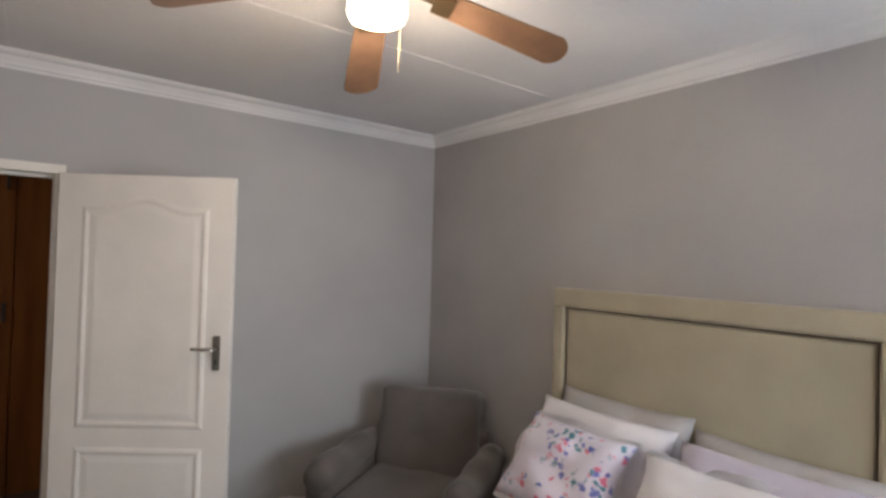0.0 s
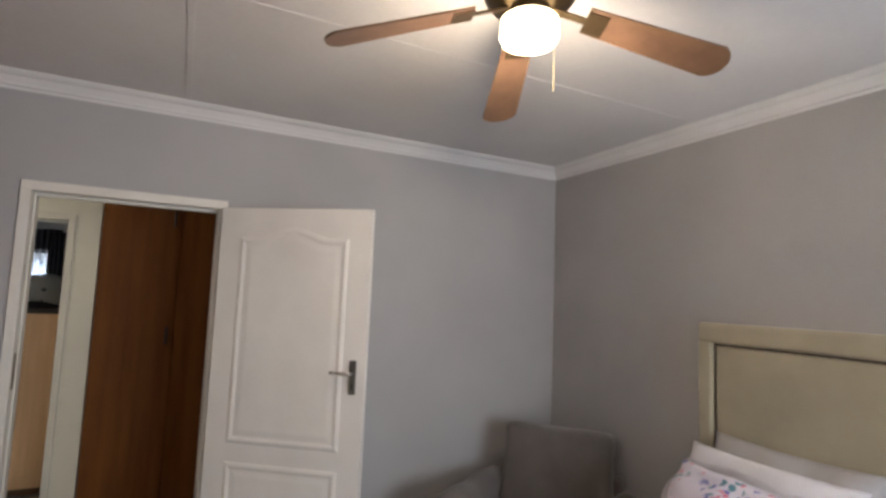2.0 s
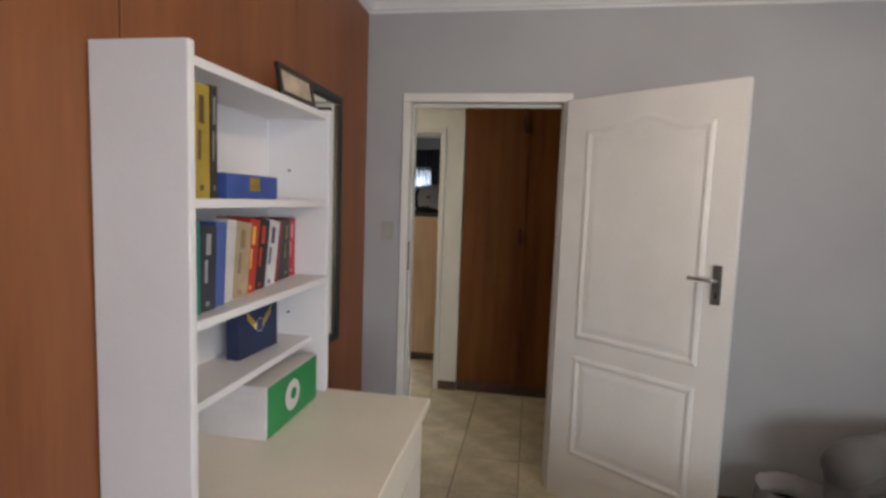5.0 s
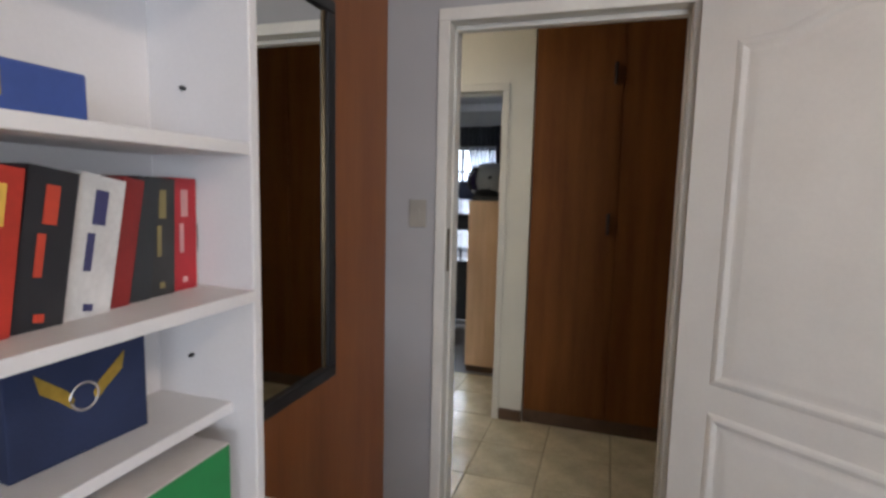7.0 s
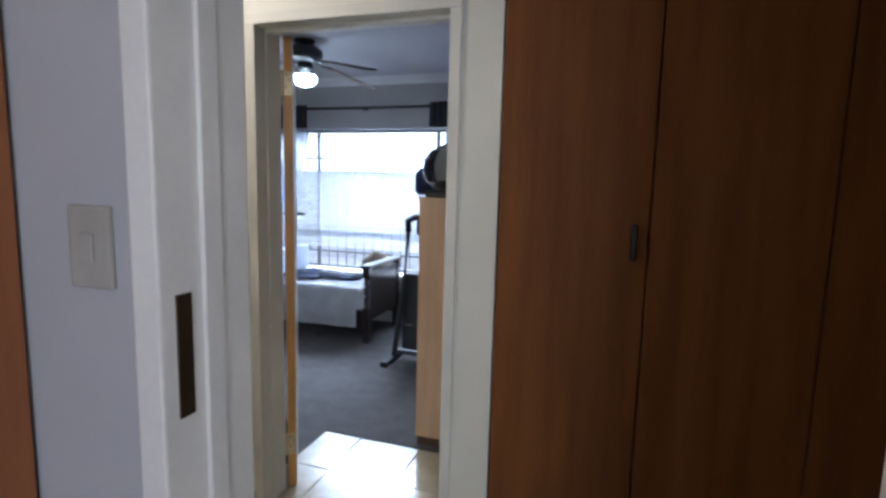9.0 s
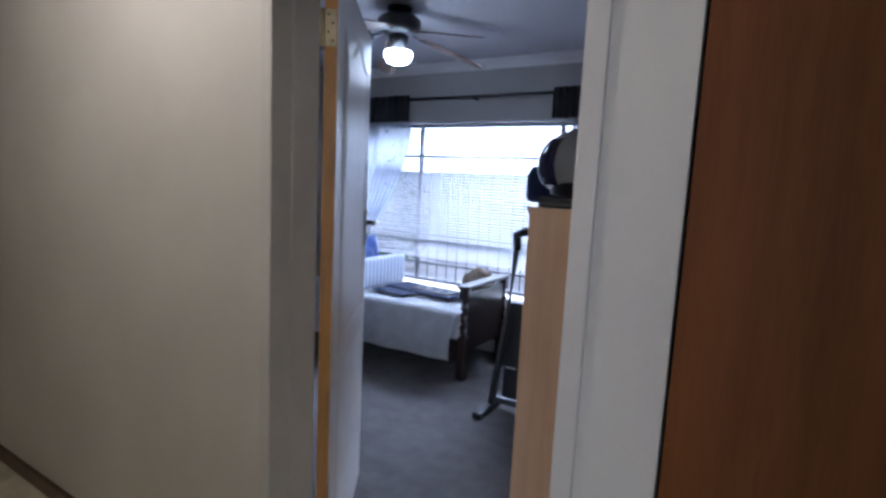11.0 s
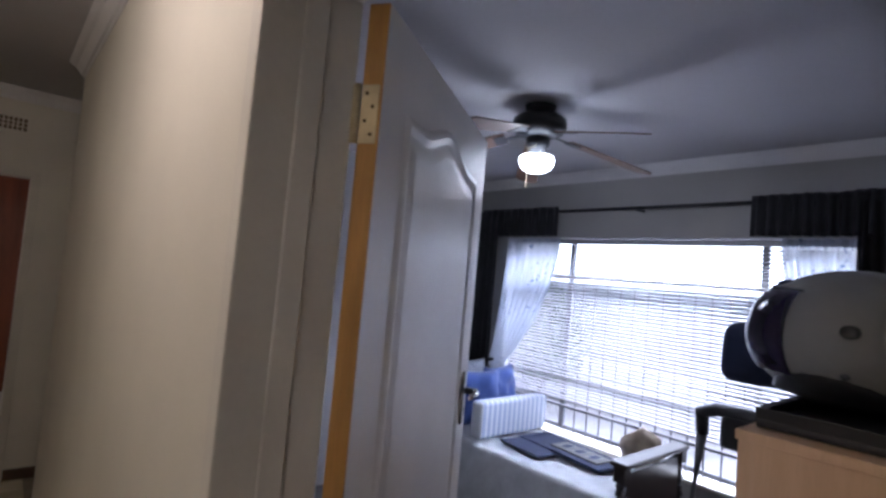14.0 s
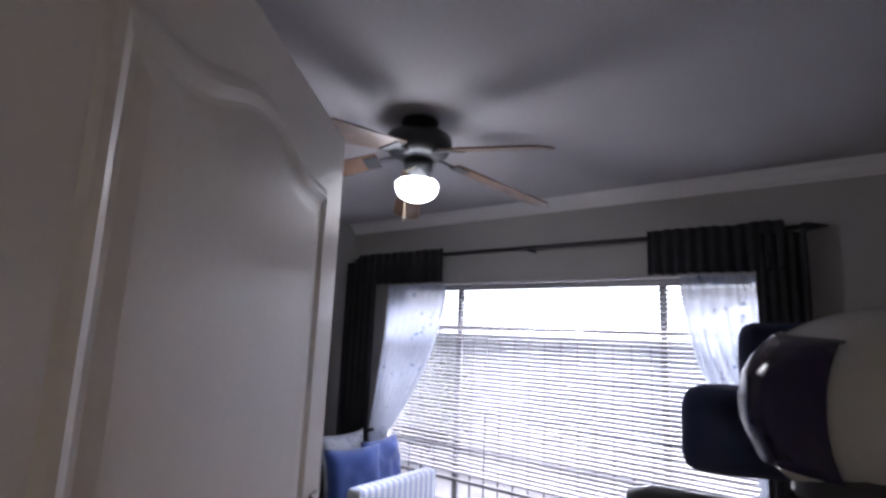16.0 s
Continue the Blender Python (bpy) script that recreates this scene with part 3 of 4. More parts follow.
part("base", lathe([(0.10, 0), (0.105, -0.008), (0.10, -0.02)]), M_WHITE, cl, "", True)
part("dome", lathe([(0.09, -0.02), (0.088, -0.04), (0.07, -0.062), (0.035, -0.074), (0.005, -0.077)]), M_SHADE, cl, "lit frosted glass dome", True)
v1 = air_vent(pose(-5.42, 4.66, 2.27))
copy_thing(v1, pose(-5.42, 4.25, 2.27))

sw = thing("light_switch", pose(-1.02, YD, 1.345), "cream plastic light switch on the wall", "switch")
part("plate", box((-0.034, -0.009, -0.052), (0.034, 0, 0.052), 0.003), M_SWITCH, sw)
part("rocker", box((-0.011, -0.0135, -0.018), (0.011, -0.0092, 0.018), 0.002), M_SWITCH, sw)


# ---- ceiling fans ----
def ceiling_fan(m, blades, start, radius, droop, shade, label, bowl, k, low, metal, pitch):
    """k squeezes the fan in height; low is the length of its down rod."""
    def turned(profile):
        return [(r, z * k - low) for r, z in profile]
    t = thing("ceiling_fan", m, label, "ceiling fan")
    part("canopy", lathe([(0.05, 0), (0.075, -0.006), (0.07, -0.03 * k), (0.02, -0.045 * k), (0.02, -0.05 * k - low)]), metal, t, "", True)
    part("motor", lathe(turned([(0.03, -0.045), (0.10, -0.055), (0.128, -0.075), (0.132, -0.11), (0.118, -0.14), (0.075, -0.16), (0.045, -0.165)])), metal, t, "", True)
    part("switch_housing", lathe(turned([(0.045, -0.16), (0.058, -0.17), (0.055, -0.205), (0.04, -0.212), (0.04, -0.264)])), metal, t, "", True)
    part("shade", lathe(turned(bowl)), shade, t, "lit white glass shade", True)
    for j in range(blades):
        a = radians(start + 360 / blades * j)
        turn = Matrix.Rotation(a, 4, "Z") @ Matrix.Rotation(radians(droop), 4, "Y") @ Matrix.Translation((0, 0, -0.125 * k - low)) @ Matrix.Rotation(radians(pitch), 4, "X")
        bm = bmesh.new()
        out = []
        for i in range(9):
            f = i / 8
            out.append((0.19 + f * (radius - 0.23), 0.050 + 0.016 * f))
        for i in range(1, 6):
            b = i / 6 * math.pi / 2
            out.append((radius - 0.04 + 0.04 * math.sin(b), 0.045 * math.cos(b) + 0.021 * (1 - i / 6)))
        pts = [(x, y) for x, y in out] + [(x, -y) for x, y in reversed(out)]
        lo = [bm.verts.new((x, y, -0.003)) for x, y in pts]
        hi = [bm.verts.new((x, y, 0.003)) for x, y in pts]
        n = len(pts)
        bm.faces.new(lo[::-1])
        bm.faces.new(hi)
        for i in range(n):
            bm.faces.new((lo[i], lo[(i + 1) % n], hi[(i + 1) % n], hi[i]))
        bmesh.ops.transform(bm, matrix=turn, verts=bm.verts[:])
        bl = part("blade", bm, M_BLADE, t, "brown wood-grain blade")
        bm = boxes(((0.09, -0.012, -0.006), (0.20, 0.012, -0.001)), ((0.19, -0.040, -0.0075), (0.25, 0.040, -0.0035)))
        bmesh.ops.transform(bm, matrix=turn, verts=bm.verts[:])
        part("blade_arm", bm, metal, bl, "bronze blade arm")
    part("pull_chain", rod([(0.03, -0.03, -0.20 * k - low), (0.02, -0.09, -0.24 * k - low), (0.02, -0.09, -0.28 - 0.15 * k - low)], 0.0016, 6), M_BRASS, t, "thin brass pull chain")
    return t


DRUM = [(0.04, -0.212), (0.075, -0.214), (0.082, -0.222), (0.085, -0.30), (0.078, -0.325), (0.04, -0.332)]
BOWL = [(0.035, -0.252), (0.078, -0.256), (0.084, -0.266), (0.081, -0.292), (0.066, -0.315), (0.038, -0.328), (0.008, -0.331)]
ceiling_fan(pose(0.57, 1.99, CZ), 4, -24, 0.62, 15, M_SHADE, "ceiling fan with brown blades and lit glass shade", DRUM, 0.62, 0.0, M_BRONZE, -11)
ceiling_fan(pose(-2.63, 6.70, CS), 5, 63, 0.66, 12, M_SHADE2, "ceiling fan with brown blades and lit bowl shade", BOWL, 1.0, 0.0, M_BLACK, 11)

# ---- bedroom: bed, headboard, chair ----
hb = thing("headboard", pose(EX, 0, 0), "beige upholstered headboard with padded border", "headboard")
HY0, HY1, HT = 1.10, 2.53, 1.545
part("back_panel", box((-0.055, HY0 + 0.01, 0.1), (-0.004, HY1 - 0.01, HT - 0.01), 0.006), M_HEAD, hb)
part("border_top", box((-0.10, HY0, HT - 0.095), (-0.053, HY1, HT), 0.02, 4), M_HEAD, hb, "", True)
for y in (HY0, HY1 - 0.075):
    part("border_side", box((-0.10, y, 0.12), (-0.053, y + 0.075, HT - 0.088), 0.02, 4), M_HEAD, hb, "", True)
part("inner_panel", box((-0.085, HY0 + 0.085, 0.3), (-0.054, HY1 - 0.085, HT - 0.105), 0.014, 3), M_HEAD, hb, "", True)
part("piping", rod([(-0.084, HY0 + 0.08, 0.4), (-0.084, HY0 + 0.08, HT - 0.1), (-0.084, HY1 - 0.08, HT - 0.1), (-0.084, HY1 - 0.08, 0.4)], 0.0036, 8), M_PIPE, hb, "dark piping round the inner panel")

bed = thing("bed", pose(0, 0, 0), "double bed with white and lilac bedding", "bed")
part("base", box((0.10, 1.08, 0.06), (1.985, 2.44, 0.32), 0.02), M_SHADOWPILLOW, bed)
for x in (0.2, 1.85):
    for y in (1.18, 2.34):
        part("leg", lathe([(0.02, 0), (0.03, 0.06)], 12, (x, y, 0)), M_DARKWOOD, bed)
part("mattress", box((0.09, 1.07, 0.32), (1.985, 2.45, 0.565), 0.05, 4), M_SHEET, bed, "", True)


def duvet(u, v):
    x, y = 0.02 + 1.46 * u, 1.0 + 1.52 * v
    z = 0.60 + 0.014 * noise.noise(Vector((x * 3, y * 3, 1))) + 0.006 * noise.noise(Vector((x * 11, y * 9, 4)))
    e = max(0.0, abs(v - 0.5) - 0.44) / 0.06
    return (x, y + 0.02 * math.sin(x * 9) * e, z - 0.28 * e * e)


part("duvet", cloth(duvet, 40, 44, 0.02), M_SHEET, bed, "rumpled white duvet", True)


def pillow(m, w, d, h, mat_, label, seed, group="bed pillows", edge=None):
    """A plump pillow; with edge it has a flat wavy border of that material all round."""
    if not edge:
        return tagged(link("pillow", cushion(w, d, h, 18, seed, 0.035, 0.6), mat_, None, label, m, True), "", "pillow", group)
    t = thing("pillow", m, label, "pillow", group)
    part("body", cushion(w, d, h, 18, seed, 0.035, 0.6), mat_, t, "", True)

    def border(u, v):
        a = u * math.tau
        c, si = math.cos(a), math.sin(a)
        k = 1 / max(abs(c), abs(si))
        g = 0.90 + 0.19 * v
        lift = 0.020 * v * math.sin(u * 31 + seed) + 0.012 * v * noise.noise(Vector((c * 4, si * 4, seed)))
        return (c * k * w / 2 * (g - 0.10 * v * (w > d)), si * k * d / 2 * g, lift)
    part("border", cloth(border, 96, 6, 0.004), edge, t, "flat frilled pillowcase border", True)
    return t


# local x along the bed's width, local y up the headboard
def leaning(x, y, z, tilt, turn=0, roll=0):
    return Matrix.Translation((x, y, z)) @ Matrix.Rotation(radians(-90 + turn), 4, "Z") @ Matrix.Rotation(radians(tilt), 4, "X") @ Matrix.Rotation(radians(roll), 4, "Y")


pillow(leaning(1.93, 2.10, 0.83, 74), 0.68, 0.46, 0.15, M_SHADOWPILLOW, "pillow painted grey for shade, against the headboard", 2)
pillow(leaning(1.93, 1.42, 0.80, 74), 0.68, 0.44, 0.15, M_SHADOWPILLOW, "pillow painted grey for shade, against the headboard", 3)
pillow(leaning(1.80, 2.14, 0.80, 62), 0.70, 0.46, 0.16, M_SHEET, "white frilled pillow leaning on another", 4)
pillow(leaning(1.79, 1.40, 0.79, 58, 4), 0.72, 0.46, 0.17, M_LILAC, "lilac frilled pillow leaning on another", 5)
pillow(leaning(1.66, 2.18, 0.775, 52, -3), 0.58, 0.42, 0.16, M_FLORAL, "white frilled pillow with blue and pink floral print", 6, "bed pillows", M_SHEET)
pillow(leaning(1.64, 1.50, 0.785, 46, 4), 0.66, 0.42, 0.17, M_SHEET, "plump white frilled pillow on the bed", 7, "bed pillows", M_SHEET)

ac = thing("armchair", pose(1.49, 3.09, 0, 0, 0, -57), "low armchair in a taupe fabric slipcover", "armchair")
# front faces local -y
def soft(lo, hi, b=0.06, puff=0.012, seed=1):
    bm = box(lo, hi, b, 5)
    bmesh.ops.subdivide_edges(bm, edges=[e for e in bm.edges if e.calc_length() > 0.12], cuts=4, use_grid_fill=True)
    for v in bm.verts:
        v.co += Vector((1, 1, 1)) * puff * noise.noise(v.co * 6 + Vector((seed, 0, 0)))
    return bm


def scroll_arm(x, seed):
    """A slipcovered arm: straight panel below, a full roll on top that swells to the front."""
    bm = soft((x - 0.075, -0.33, 0.06), (x + 0.075, 0.30, 0.53), 0.05, 0.010, seed)
    n = 14
    pts = [(x, -0.345 + 0.66 * i / n, 0.525 + 0.008 * math.sin(i * 0.9 + seed)) for i in range(n + 1)]
    return rod(pts, [0.07 if i == 0 else 0.088 - 0.008 * i / n for i in range(n + 1)], 18, bm)


part("base", soft((-0.34, -0.30, 0.05), (0.34, 0.32, 0.30), 0.04, 0.008, 3), M_CHAIR, ac, "", True)
part("seat_cushion", soft((-0.31, -0.36, 0.28), (0.31, 0.22, 0.445), 0.07, 0.016, 4), M_CHAIR, ac, "", True)
bm = soft((-0.315, -0.10, 0.0), (0.315, 0.12, 0.56), 0.075, 0.018, 5)
bmesh.ops.transform(bm, matrix=Matrix.Translation((0, 0.24, 0.335)) @ Matrix.Rotation(radians(-11), 4, "X"), verts=bm.verts[:])
part("backrest", bm, M_CHAIR, ac, "plump back cushion tilted backwards", True)
part("back_frame", soft((-0.36, 0.28, 0.06), (0.36, 0.40, 0.66), 0.05, 0.01, 8), M_CHAIR, ac, "", True)
for s in (-1, 1):
    part("armrest", scroll_arm(s * 0.385, 6 + s), M_CHAIR, ac, "", True)
for x in (-0.28, 0.28):
    for y in (-0.24, 0.27):
        part("foot", lathe([(0.018, 0), (0.024, 0.055)], 10, (x, y, 0)), M_DARKWOOD, ac)

bk = thing("waste_basket", pose(0.93, 3.42, 0), "dark waste basket with a crumpled white bag", "basket")
part("bin", lathe([(0.10, 0), (0.135, 0.26), (0.14, 0.262), (0.14, 0.27), (0.13, 0.27), (0.10, 0.02)], 20), M_BLACK, bk, "", True)
def rumple(u, v):
    a = u * math.tau
    r = 0.142 - 0.03 * (v > 0.5) * (v - 0.5) * 2
    z = 0.23 + 0.09 * math.sin(v * math.pi) + 0.02 * noise.noise(Vector((math.cos(a) * 3, math.sin(a) * 3, v * 4)))
    return (r * math.cos(a), r * math.sin(a), z)
part("liner", cloth(rumple, 28, 8, 0.002), M_BOXWHITE, bk, "crumpled white plastic liner", True)

# ---- bedroom: desk with hutch ----
BX, BF = WX + 0.003, -0.923
BY0, BY1 = 1.957, 2.69
DZ = 0.85
dk = thing("desk", pose(0, 0, 0), "cream laminate desk below the bookshelf", "desk")
part("desktop", box((BX, BY0 + 0.024, DZ - 0.03), (-0.56, BY1 + 0.01, DZ), 0.004), M_DESK, dk)
part("side_panel", box((BX, BY1 - 0.02, 0), (-0.585, BY1, DZ - 0.03), 0.002), M_DESK, dk)
part("side_panel", box((BX, BY0 + 0.024, 0), (-0.585, BY0 + 0.042, DZ - 0.03), 0.002), M_DESK, dk)
part("back_panel", box((BX, BY0 + 0.042, 0.2), (BX + 0.016, BY1 - 0.02, DZ - 0.03)), M_DESK, dk)
for z in (0.67, 0.51, 0.35):
    dr = part("drawer", box((-0.60, BY0 + 0.045, z), (-0.58, BY1 - 0.023, z + 0.148), 0.003), M_DESK, dk)

bc = thing("bookshelf", pose(0, 0, 0), "white melamine open bookshelf against the cupboard", "bookshelf")
part("side_panel", box((BX, BY0, 0), (BF, BY0 + 0.022, 1.815), 0.004), M_BOARD, bc)
part("side_panel", box((BX, BY1 - 0.022, DZ), (BF, BY1, 1.80), 0.004), M_BOARD, bc)
part("back_panel", box((BX, BY0 + 0.022, DZ), (BX + 0.006, BY1 - 0.022, 1.785)), M_BOARD, bc)
part("top_board", box((BX + 0.006, BY0 + 0.022, 1.768), (BF - 0.004, BY1 - 0.022, 1.788), 0.002), M_BOARD, bc)
SZ = (1.505, 1.252, 1.042)
for z, f in zip(SZ, (BF - 0.003, BF + 0.004, BF - 0.05)):
    part("shelf", box((BX + 0.006, BY0 + 0.022, z - 0.02), (f, BY1 - 0.022, z), 0.002), M_BOARD, bc)
for z in (1.60, 1.35, 1.12):
    part("peg", rod([(-1.06, BY1 - 0.022, z), (-1.06, BY1 - 0.030, z)], 0.004, 8), M_BLACK, bc)

INKS = {}


def prism(outline, tall):
    bm = bmesh.new()
    lo, hi = [[bm.verts.new((x, y, z)) for x, y in outline] for z in (0, tall)]
    n = len(outline)
    bm.faces.new(lo[::-1])
    bm.faces.new(hi)
    for i in range(n):
        bm.faces.new((lo[i], lo[(i + 1) % n], hi[(i + 1) % n], hi[i]))
    return bm


def book(y, thick, tall, deep, colour, lean=0.0, title=None, label="", z=SZ[1], x=-1.035):
    key = tuple(colour)
    if key not in INKS:
        INKS[key] = material("book_cover", colour, 0.45, 0.12, 14, 0.05, 120)
    t = thing("book", Matrix.Translation((x, y, z)) @ Matrix.Rotation(radians(lean), 4, "X"), label, "book", "books on the shelf")
    part("cover", prism([(-deep, 0), (0, 0), (0, thick), (-deep, thick), (-deep, thick - 0.003), (-0.003, thick - 0.003), (-0.003, 0.003), (-deep, 0.003)], tall), INKS[key], t)
    part("pages", box((-deep + 0.004, 0.003, 0.004), (-0.003, thick - 0.003, tall - 0.004)), M_BOXWHITE, t, "off-white page block")
    if title:
        if title not in INKS:
            INKS[title] = material("spine_print", title, 0.45, 0.1, 30, 0.02, 90)
        for k, (a, b) in enumerate(((0.07, 0.12), (0.34, 0.60), (0.66, 0.90))):
            part("spine_bar", box((0.0, thick * (0.40, 0.30, 0.36)[k], tall * a), (0.0009, thick * (0.60, 0.46, 0.64)[k], tall * b)), INKS[title], t, "printed bar on the spine")
    return t


SHELF = [(0.030, 0.205, (0.02, 0.22, 0.16), 0, None, "green hardcover book upright on the shelf"),
         (0.040, 0.195, (0.03, 0.035, 0.05), 2, (0.3, 0.3, 0.3), "dark grey book upright on the shelf"),
         (0.030, 0.200, (0.07, 0.12, 0.36), 3, None, "blue paperback book on the shelf"),
         (0.026, 0.205, (0.60, 0.58, 0.56), 5, None, "white paperback book leaning on the shelf"),
         (0.050, 0.200, (0.42, 0.32, 0.20), 6, (0.25, 0.18, 0.1), "tan thick book leaning on the shelf"),
         (0.034, 0.205, (0.48, 0.035, 0.02), 7, (0.75, 0.45, 0.08), "red paperback with yellow lettering bars, leaning"),
         (0.042, 0.205, (0.02, 0.02, 0.025), 8, (0.55, 0.06, 0.03), "black paperback with red print, leaning"),
         (0.046, 0.200, (0.66, 0.64, 0.63), 9, (0.05, 0.05, 0.14), "white paperback book leaning on the shelf"),
         (0.024, 0.195, (0.26, 0.02, 0.02), 9, None, "dark red book leaning on the shelf"),
         (0.026, 0.195, (0.03, 0.035, 0.04), 7, None, "black book leaning on the shelf"),
         (0.034, 0.192, (0.035, 0.035, 0.035), 2, (0.25, 0.2, 0.08), "black book with gold print bars"),
         (0.036, 0.192, (0.46, 0.02, 0.03), 1, (0.6, 0.3, 0.3), "bright red book upright on the shelf"),
         (0.018, 0.188, (0.62, 0.60, 0.58), 0, (0.1, 0.1, 0.1), "thin white book upright on the shelf")]
y = BY0 + 0.032
for th, ta, col, lean, ti, lab in SHELF:
    book(y, th * 1.48, ta, 0.10, col, -lean * 1.25, ti, lab, SZ[1], -0.950 - 0.13 * (y - BY0))
    y += th * 1.48 / math.cos(radians(lean)) + 0.004
book(BY0 + 0.03, 0.055, 0.235, 0.17, (0.36, 0.25, 0.03), 0, (0.10, 0.05, 0.02), "tall yellow and brown book upright", SZ[0], -0.935)
book(BY0 + 0.09, 0.022, 0.24, 0.17, (0.03, 0.025, 0.02), 0, (0.3, 0.3, 0.28), "tall dark book with pale lettering bars", SZ[0], -0.935)
bf = thing("box_file", pose(-1.13, 2.17, SZ[0]), "blue lever box file lying flat on the shelf", "box file")
part("case", box((0, 0, 0), (0.155, 0.25, 0.062), 0.004), material("blue_file_board", (0.045, 0.085, 0.30), 0.5, 0.1, 12, 0.06, 90), bf)
part("label_patch", box((0.155, 0.10, 0.02), (0.156, 0.15, 0.055)), M_GOLD, bf, "small gold label")
gb = thing("gift_bag_box", Matrix.Translation((-1.095, 2.35, SZ[2])) @ Matrix.Rotation(radians(-4), 4, "Z"), "navy gift box with gold winged emblem", "gift box")
part("carton", box((0, 0, 0), (0.042, 0.20, 0.189), 0.003), M_NAVY, gb)
for s in (-1, 1):
    bm = bmesh.new()
    pts = [(0.018, 0.085), (0.03, 0.10), (0.085, 0.135), (0.078, 0.108), (0.045, 0.088), (0.024, 0.072)]
    a = [bm.verts.new((0.0423, 0.10 + s * py * 0.75, pz)) for py, pz in pts]
    b = [bm.verts.new((0.0432, 0.10 + s * py * 0.75, pz)) for py, pz in pts]
    bm.faces.new(a)
    bm.faces.new(b[::-1])
    for i in range(6):
        bm.faces.new((a[i], a[(i + 1) % 6], b[(i + 1) % 6], b[i]))
    bmesh.ops.recalc_face_normals(bm, faces=bm.faces[:])
    part("wing", bm, M_GOLD, gb, "gold foil wing")
part("ring", rod([(0.0432, 0.10 + 0.020 * math.cos(a * math.tau / 20), 0.085 + 0.020 * math.sin(a * math.tau / 20)) for a in range(21)], 0.0022, 6), M_CHROME, gb, "silver ring emblem")
gc = thing("carton", pose(-1.138, 2.285, DZ), "white and green paper carton on the desk", "carton")
part("body", box((0, 0, 0), (0.205, 0.325, 0.148), 0.003), M_BOXWHITE, gc)
part("front_print", box((0.205, 0.002, 0.002), (0.2062, 0.323, 0.146)), M_GREEN, gc, "green printed front")
bm = lathe([(0.046, 0.0), (0.046, 0.0008)], 28)
bmesh.ops.transform(bm, matrix=Matrix.Translation((0.2064, 0.15, 0.076)) @ Matrix.Rotation(radians(90), 4, "Y"), verts=bm.verts[:])
disc = part("print_disc", bm, M_BOXWHITE, gc, "white round print")
bm = lathe([(0.018, 0.0), (0.018, 0.0006)], 16)
bmesh.ops.transform(bm, matrix=Matrix.Translation((0.2074, 0.155, 0.078)) @ Matrix.Rotation(radians(90), 4, "Y"), verts=bm.verts[:])
part("print_mark", bm, M_GREEN, disc)
pf = thing("picture_frame", Matrix.Translation((-0.985, 2.44, 1.802)) @ Matrix.Rotation(radians(-10), 4, "Y"), "small dark picture frame standing on the bookshelf", "picture frame")
for lo, hi in (((0, 0, 0), (0.014, 0.235, 0.016)), ((0, 0, 0.079), (0.014, 0.235, 0.095)), ((0, 0, 0.016), (0.014, 0.016, 0.079)), ((0, 0.219, 0.016), (0.014, 0.235, 0.079))):
    part("bar", box(lo, hi, 0.002), M_DARKWOOD, pf)
part("picture", box((0.003, 0.016, 0.016), (0.008, 0.219, 0.079)), M_PLUSH, pf, "pale faded print")

mr = thing("wall_mirror", pose(WX, 0, 0), "tall mirror in a thin black frame on the cupboard", "mirror")
mm = bpy.data.materials.new("mirror_silver")
mm.use_nodes = True
mb = mm.node_tree.nodes["Principled BSDF"]
mb.inputs["Metallic"].default_value, mb.inputs["Roughness"].default_value, mb.inputs["Base Color"].default_value = 1.0, 0.015, (0.80, 0.82, 0.80, 1)
part("glass", box((0.0025, 2.7925, 0.8955), (0.020, 3.2545, 1.9245)), mm, mr, "silvered mirror glass")
for lo, hi in (((0.002, 2.745, 0.858), (0.034, 3.300, 0.895)), ((0.002, 2.745, 1.925), (0.034, 3.300, 1.962)), ((0.002, 2.745, 0.8955), (0.034, 2.792, 1.9245)), ((0.002, 3.255, 0.8955), (0.034, 3.300, 1.9245))):
    part("frame_bar", box(lo, hi, 0.006), M_BLACK, mr)
part("gilt_slip", box((0.0205, 3.249, 0.8955), (0.025, 3.2545, 1.9245)), M_BRONZE, mr, "thin dull gold inner strip")

# ---- study: window, bars, blind, curtains ----
wn = thing("window_1", pose(0, 0, 0), "wide steel-framed window with burglar bars", "window", "", "structure")
YF = YW + 0.13
for x in (WL, -3.46, -2.11, WR - 0.03):
    part("frame_post", box((x, YF, WB), (x + 0.035, YF + 0.035, WT), 0.004), M_IRON, wn)
for z in (WB, 1.655, WT - 0.03):
    for xa, xb in ((WL + 0.035, -3.46), (-3.425, -2.11), (-2.075, WR - 0.03)):
        part("frame_rail", box((xa, YF + 0.002, z), (xb, YF + 0.033, z + 0.03), 0.003), M_IRON, wn)
for xa, xb in ((WL + 0.035, -3.46), (-3.425, -2.11), (-2.075, WR - 0.03)):
    for za, zb in ((WB + 0.03, 1.655), (1.685, WT - 0.03)):
        p = part("pane", box((xa, YF + 0.014, za), (xb, YF + 0.018, zb)), M_GLASS, wn)
        p.visible_shadow = False
part("sill", box((WL, YW - 0.03, WB - 0.025), (WR, YF, WB - 0.001), 0.004), M_CREAM, wn)
x = -3.40
while x < -2.12:
    part("burglar_bar", rod([(x, YF - 0.03, WB), (x, YF - 0.03, 1.60)], 0.006, 6), M_IRON, wn)
    x += 0.104
x = WL + 0.08
while x < -3.5:
    part("burglar_bar", rod([(x, YF - 0.03, WB), (x, YF - 0.03, 1.60)], 0.006, 6), M_IRON, wn)
    x += 0.11
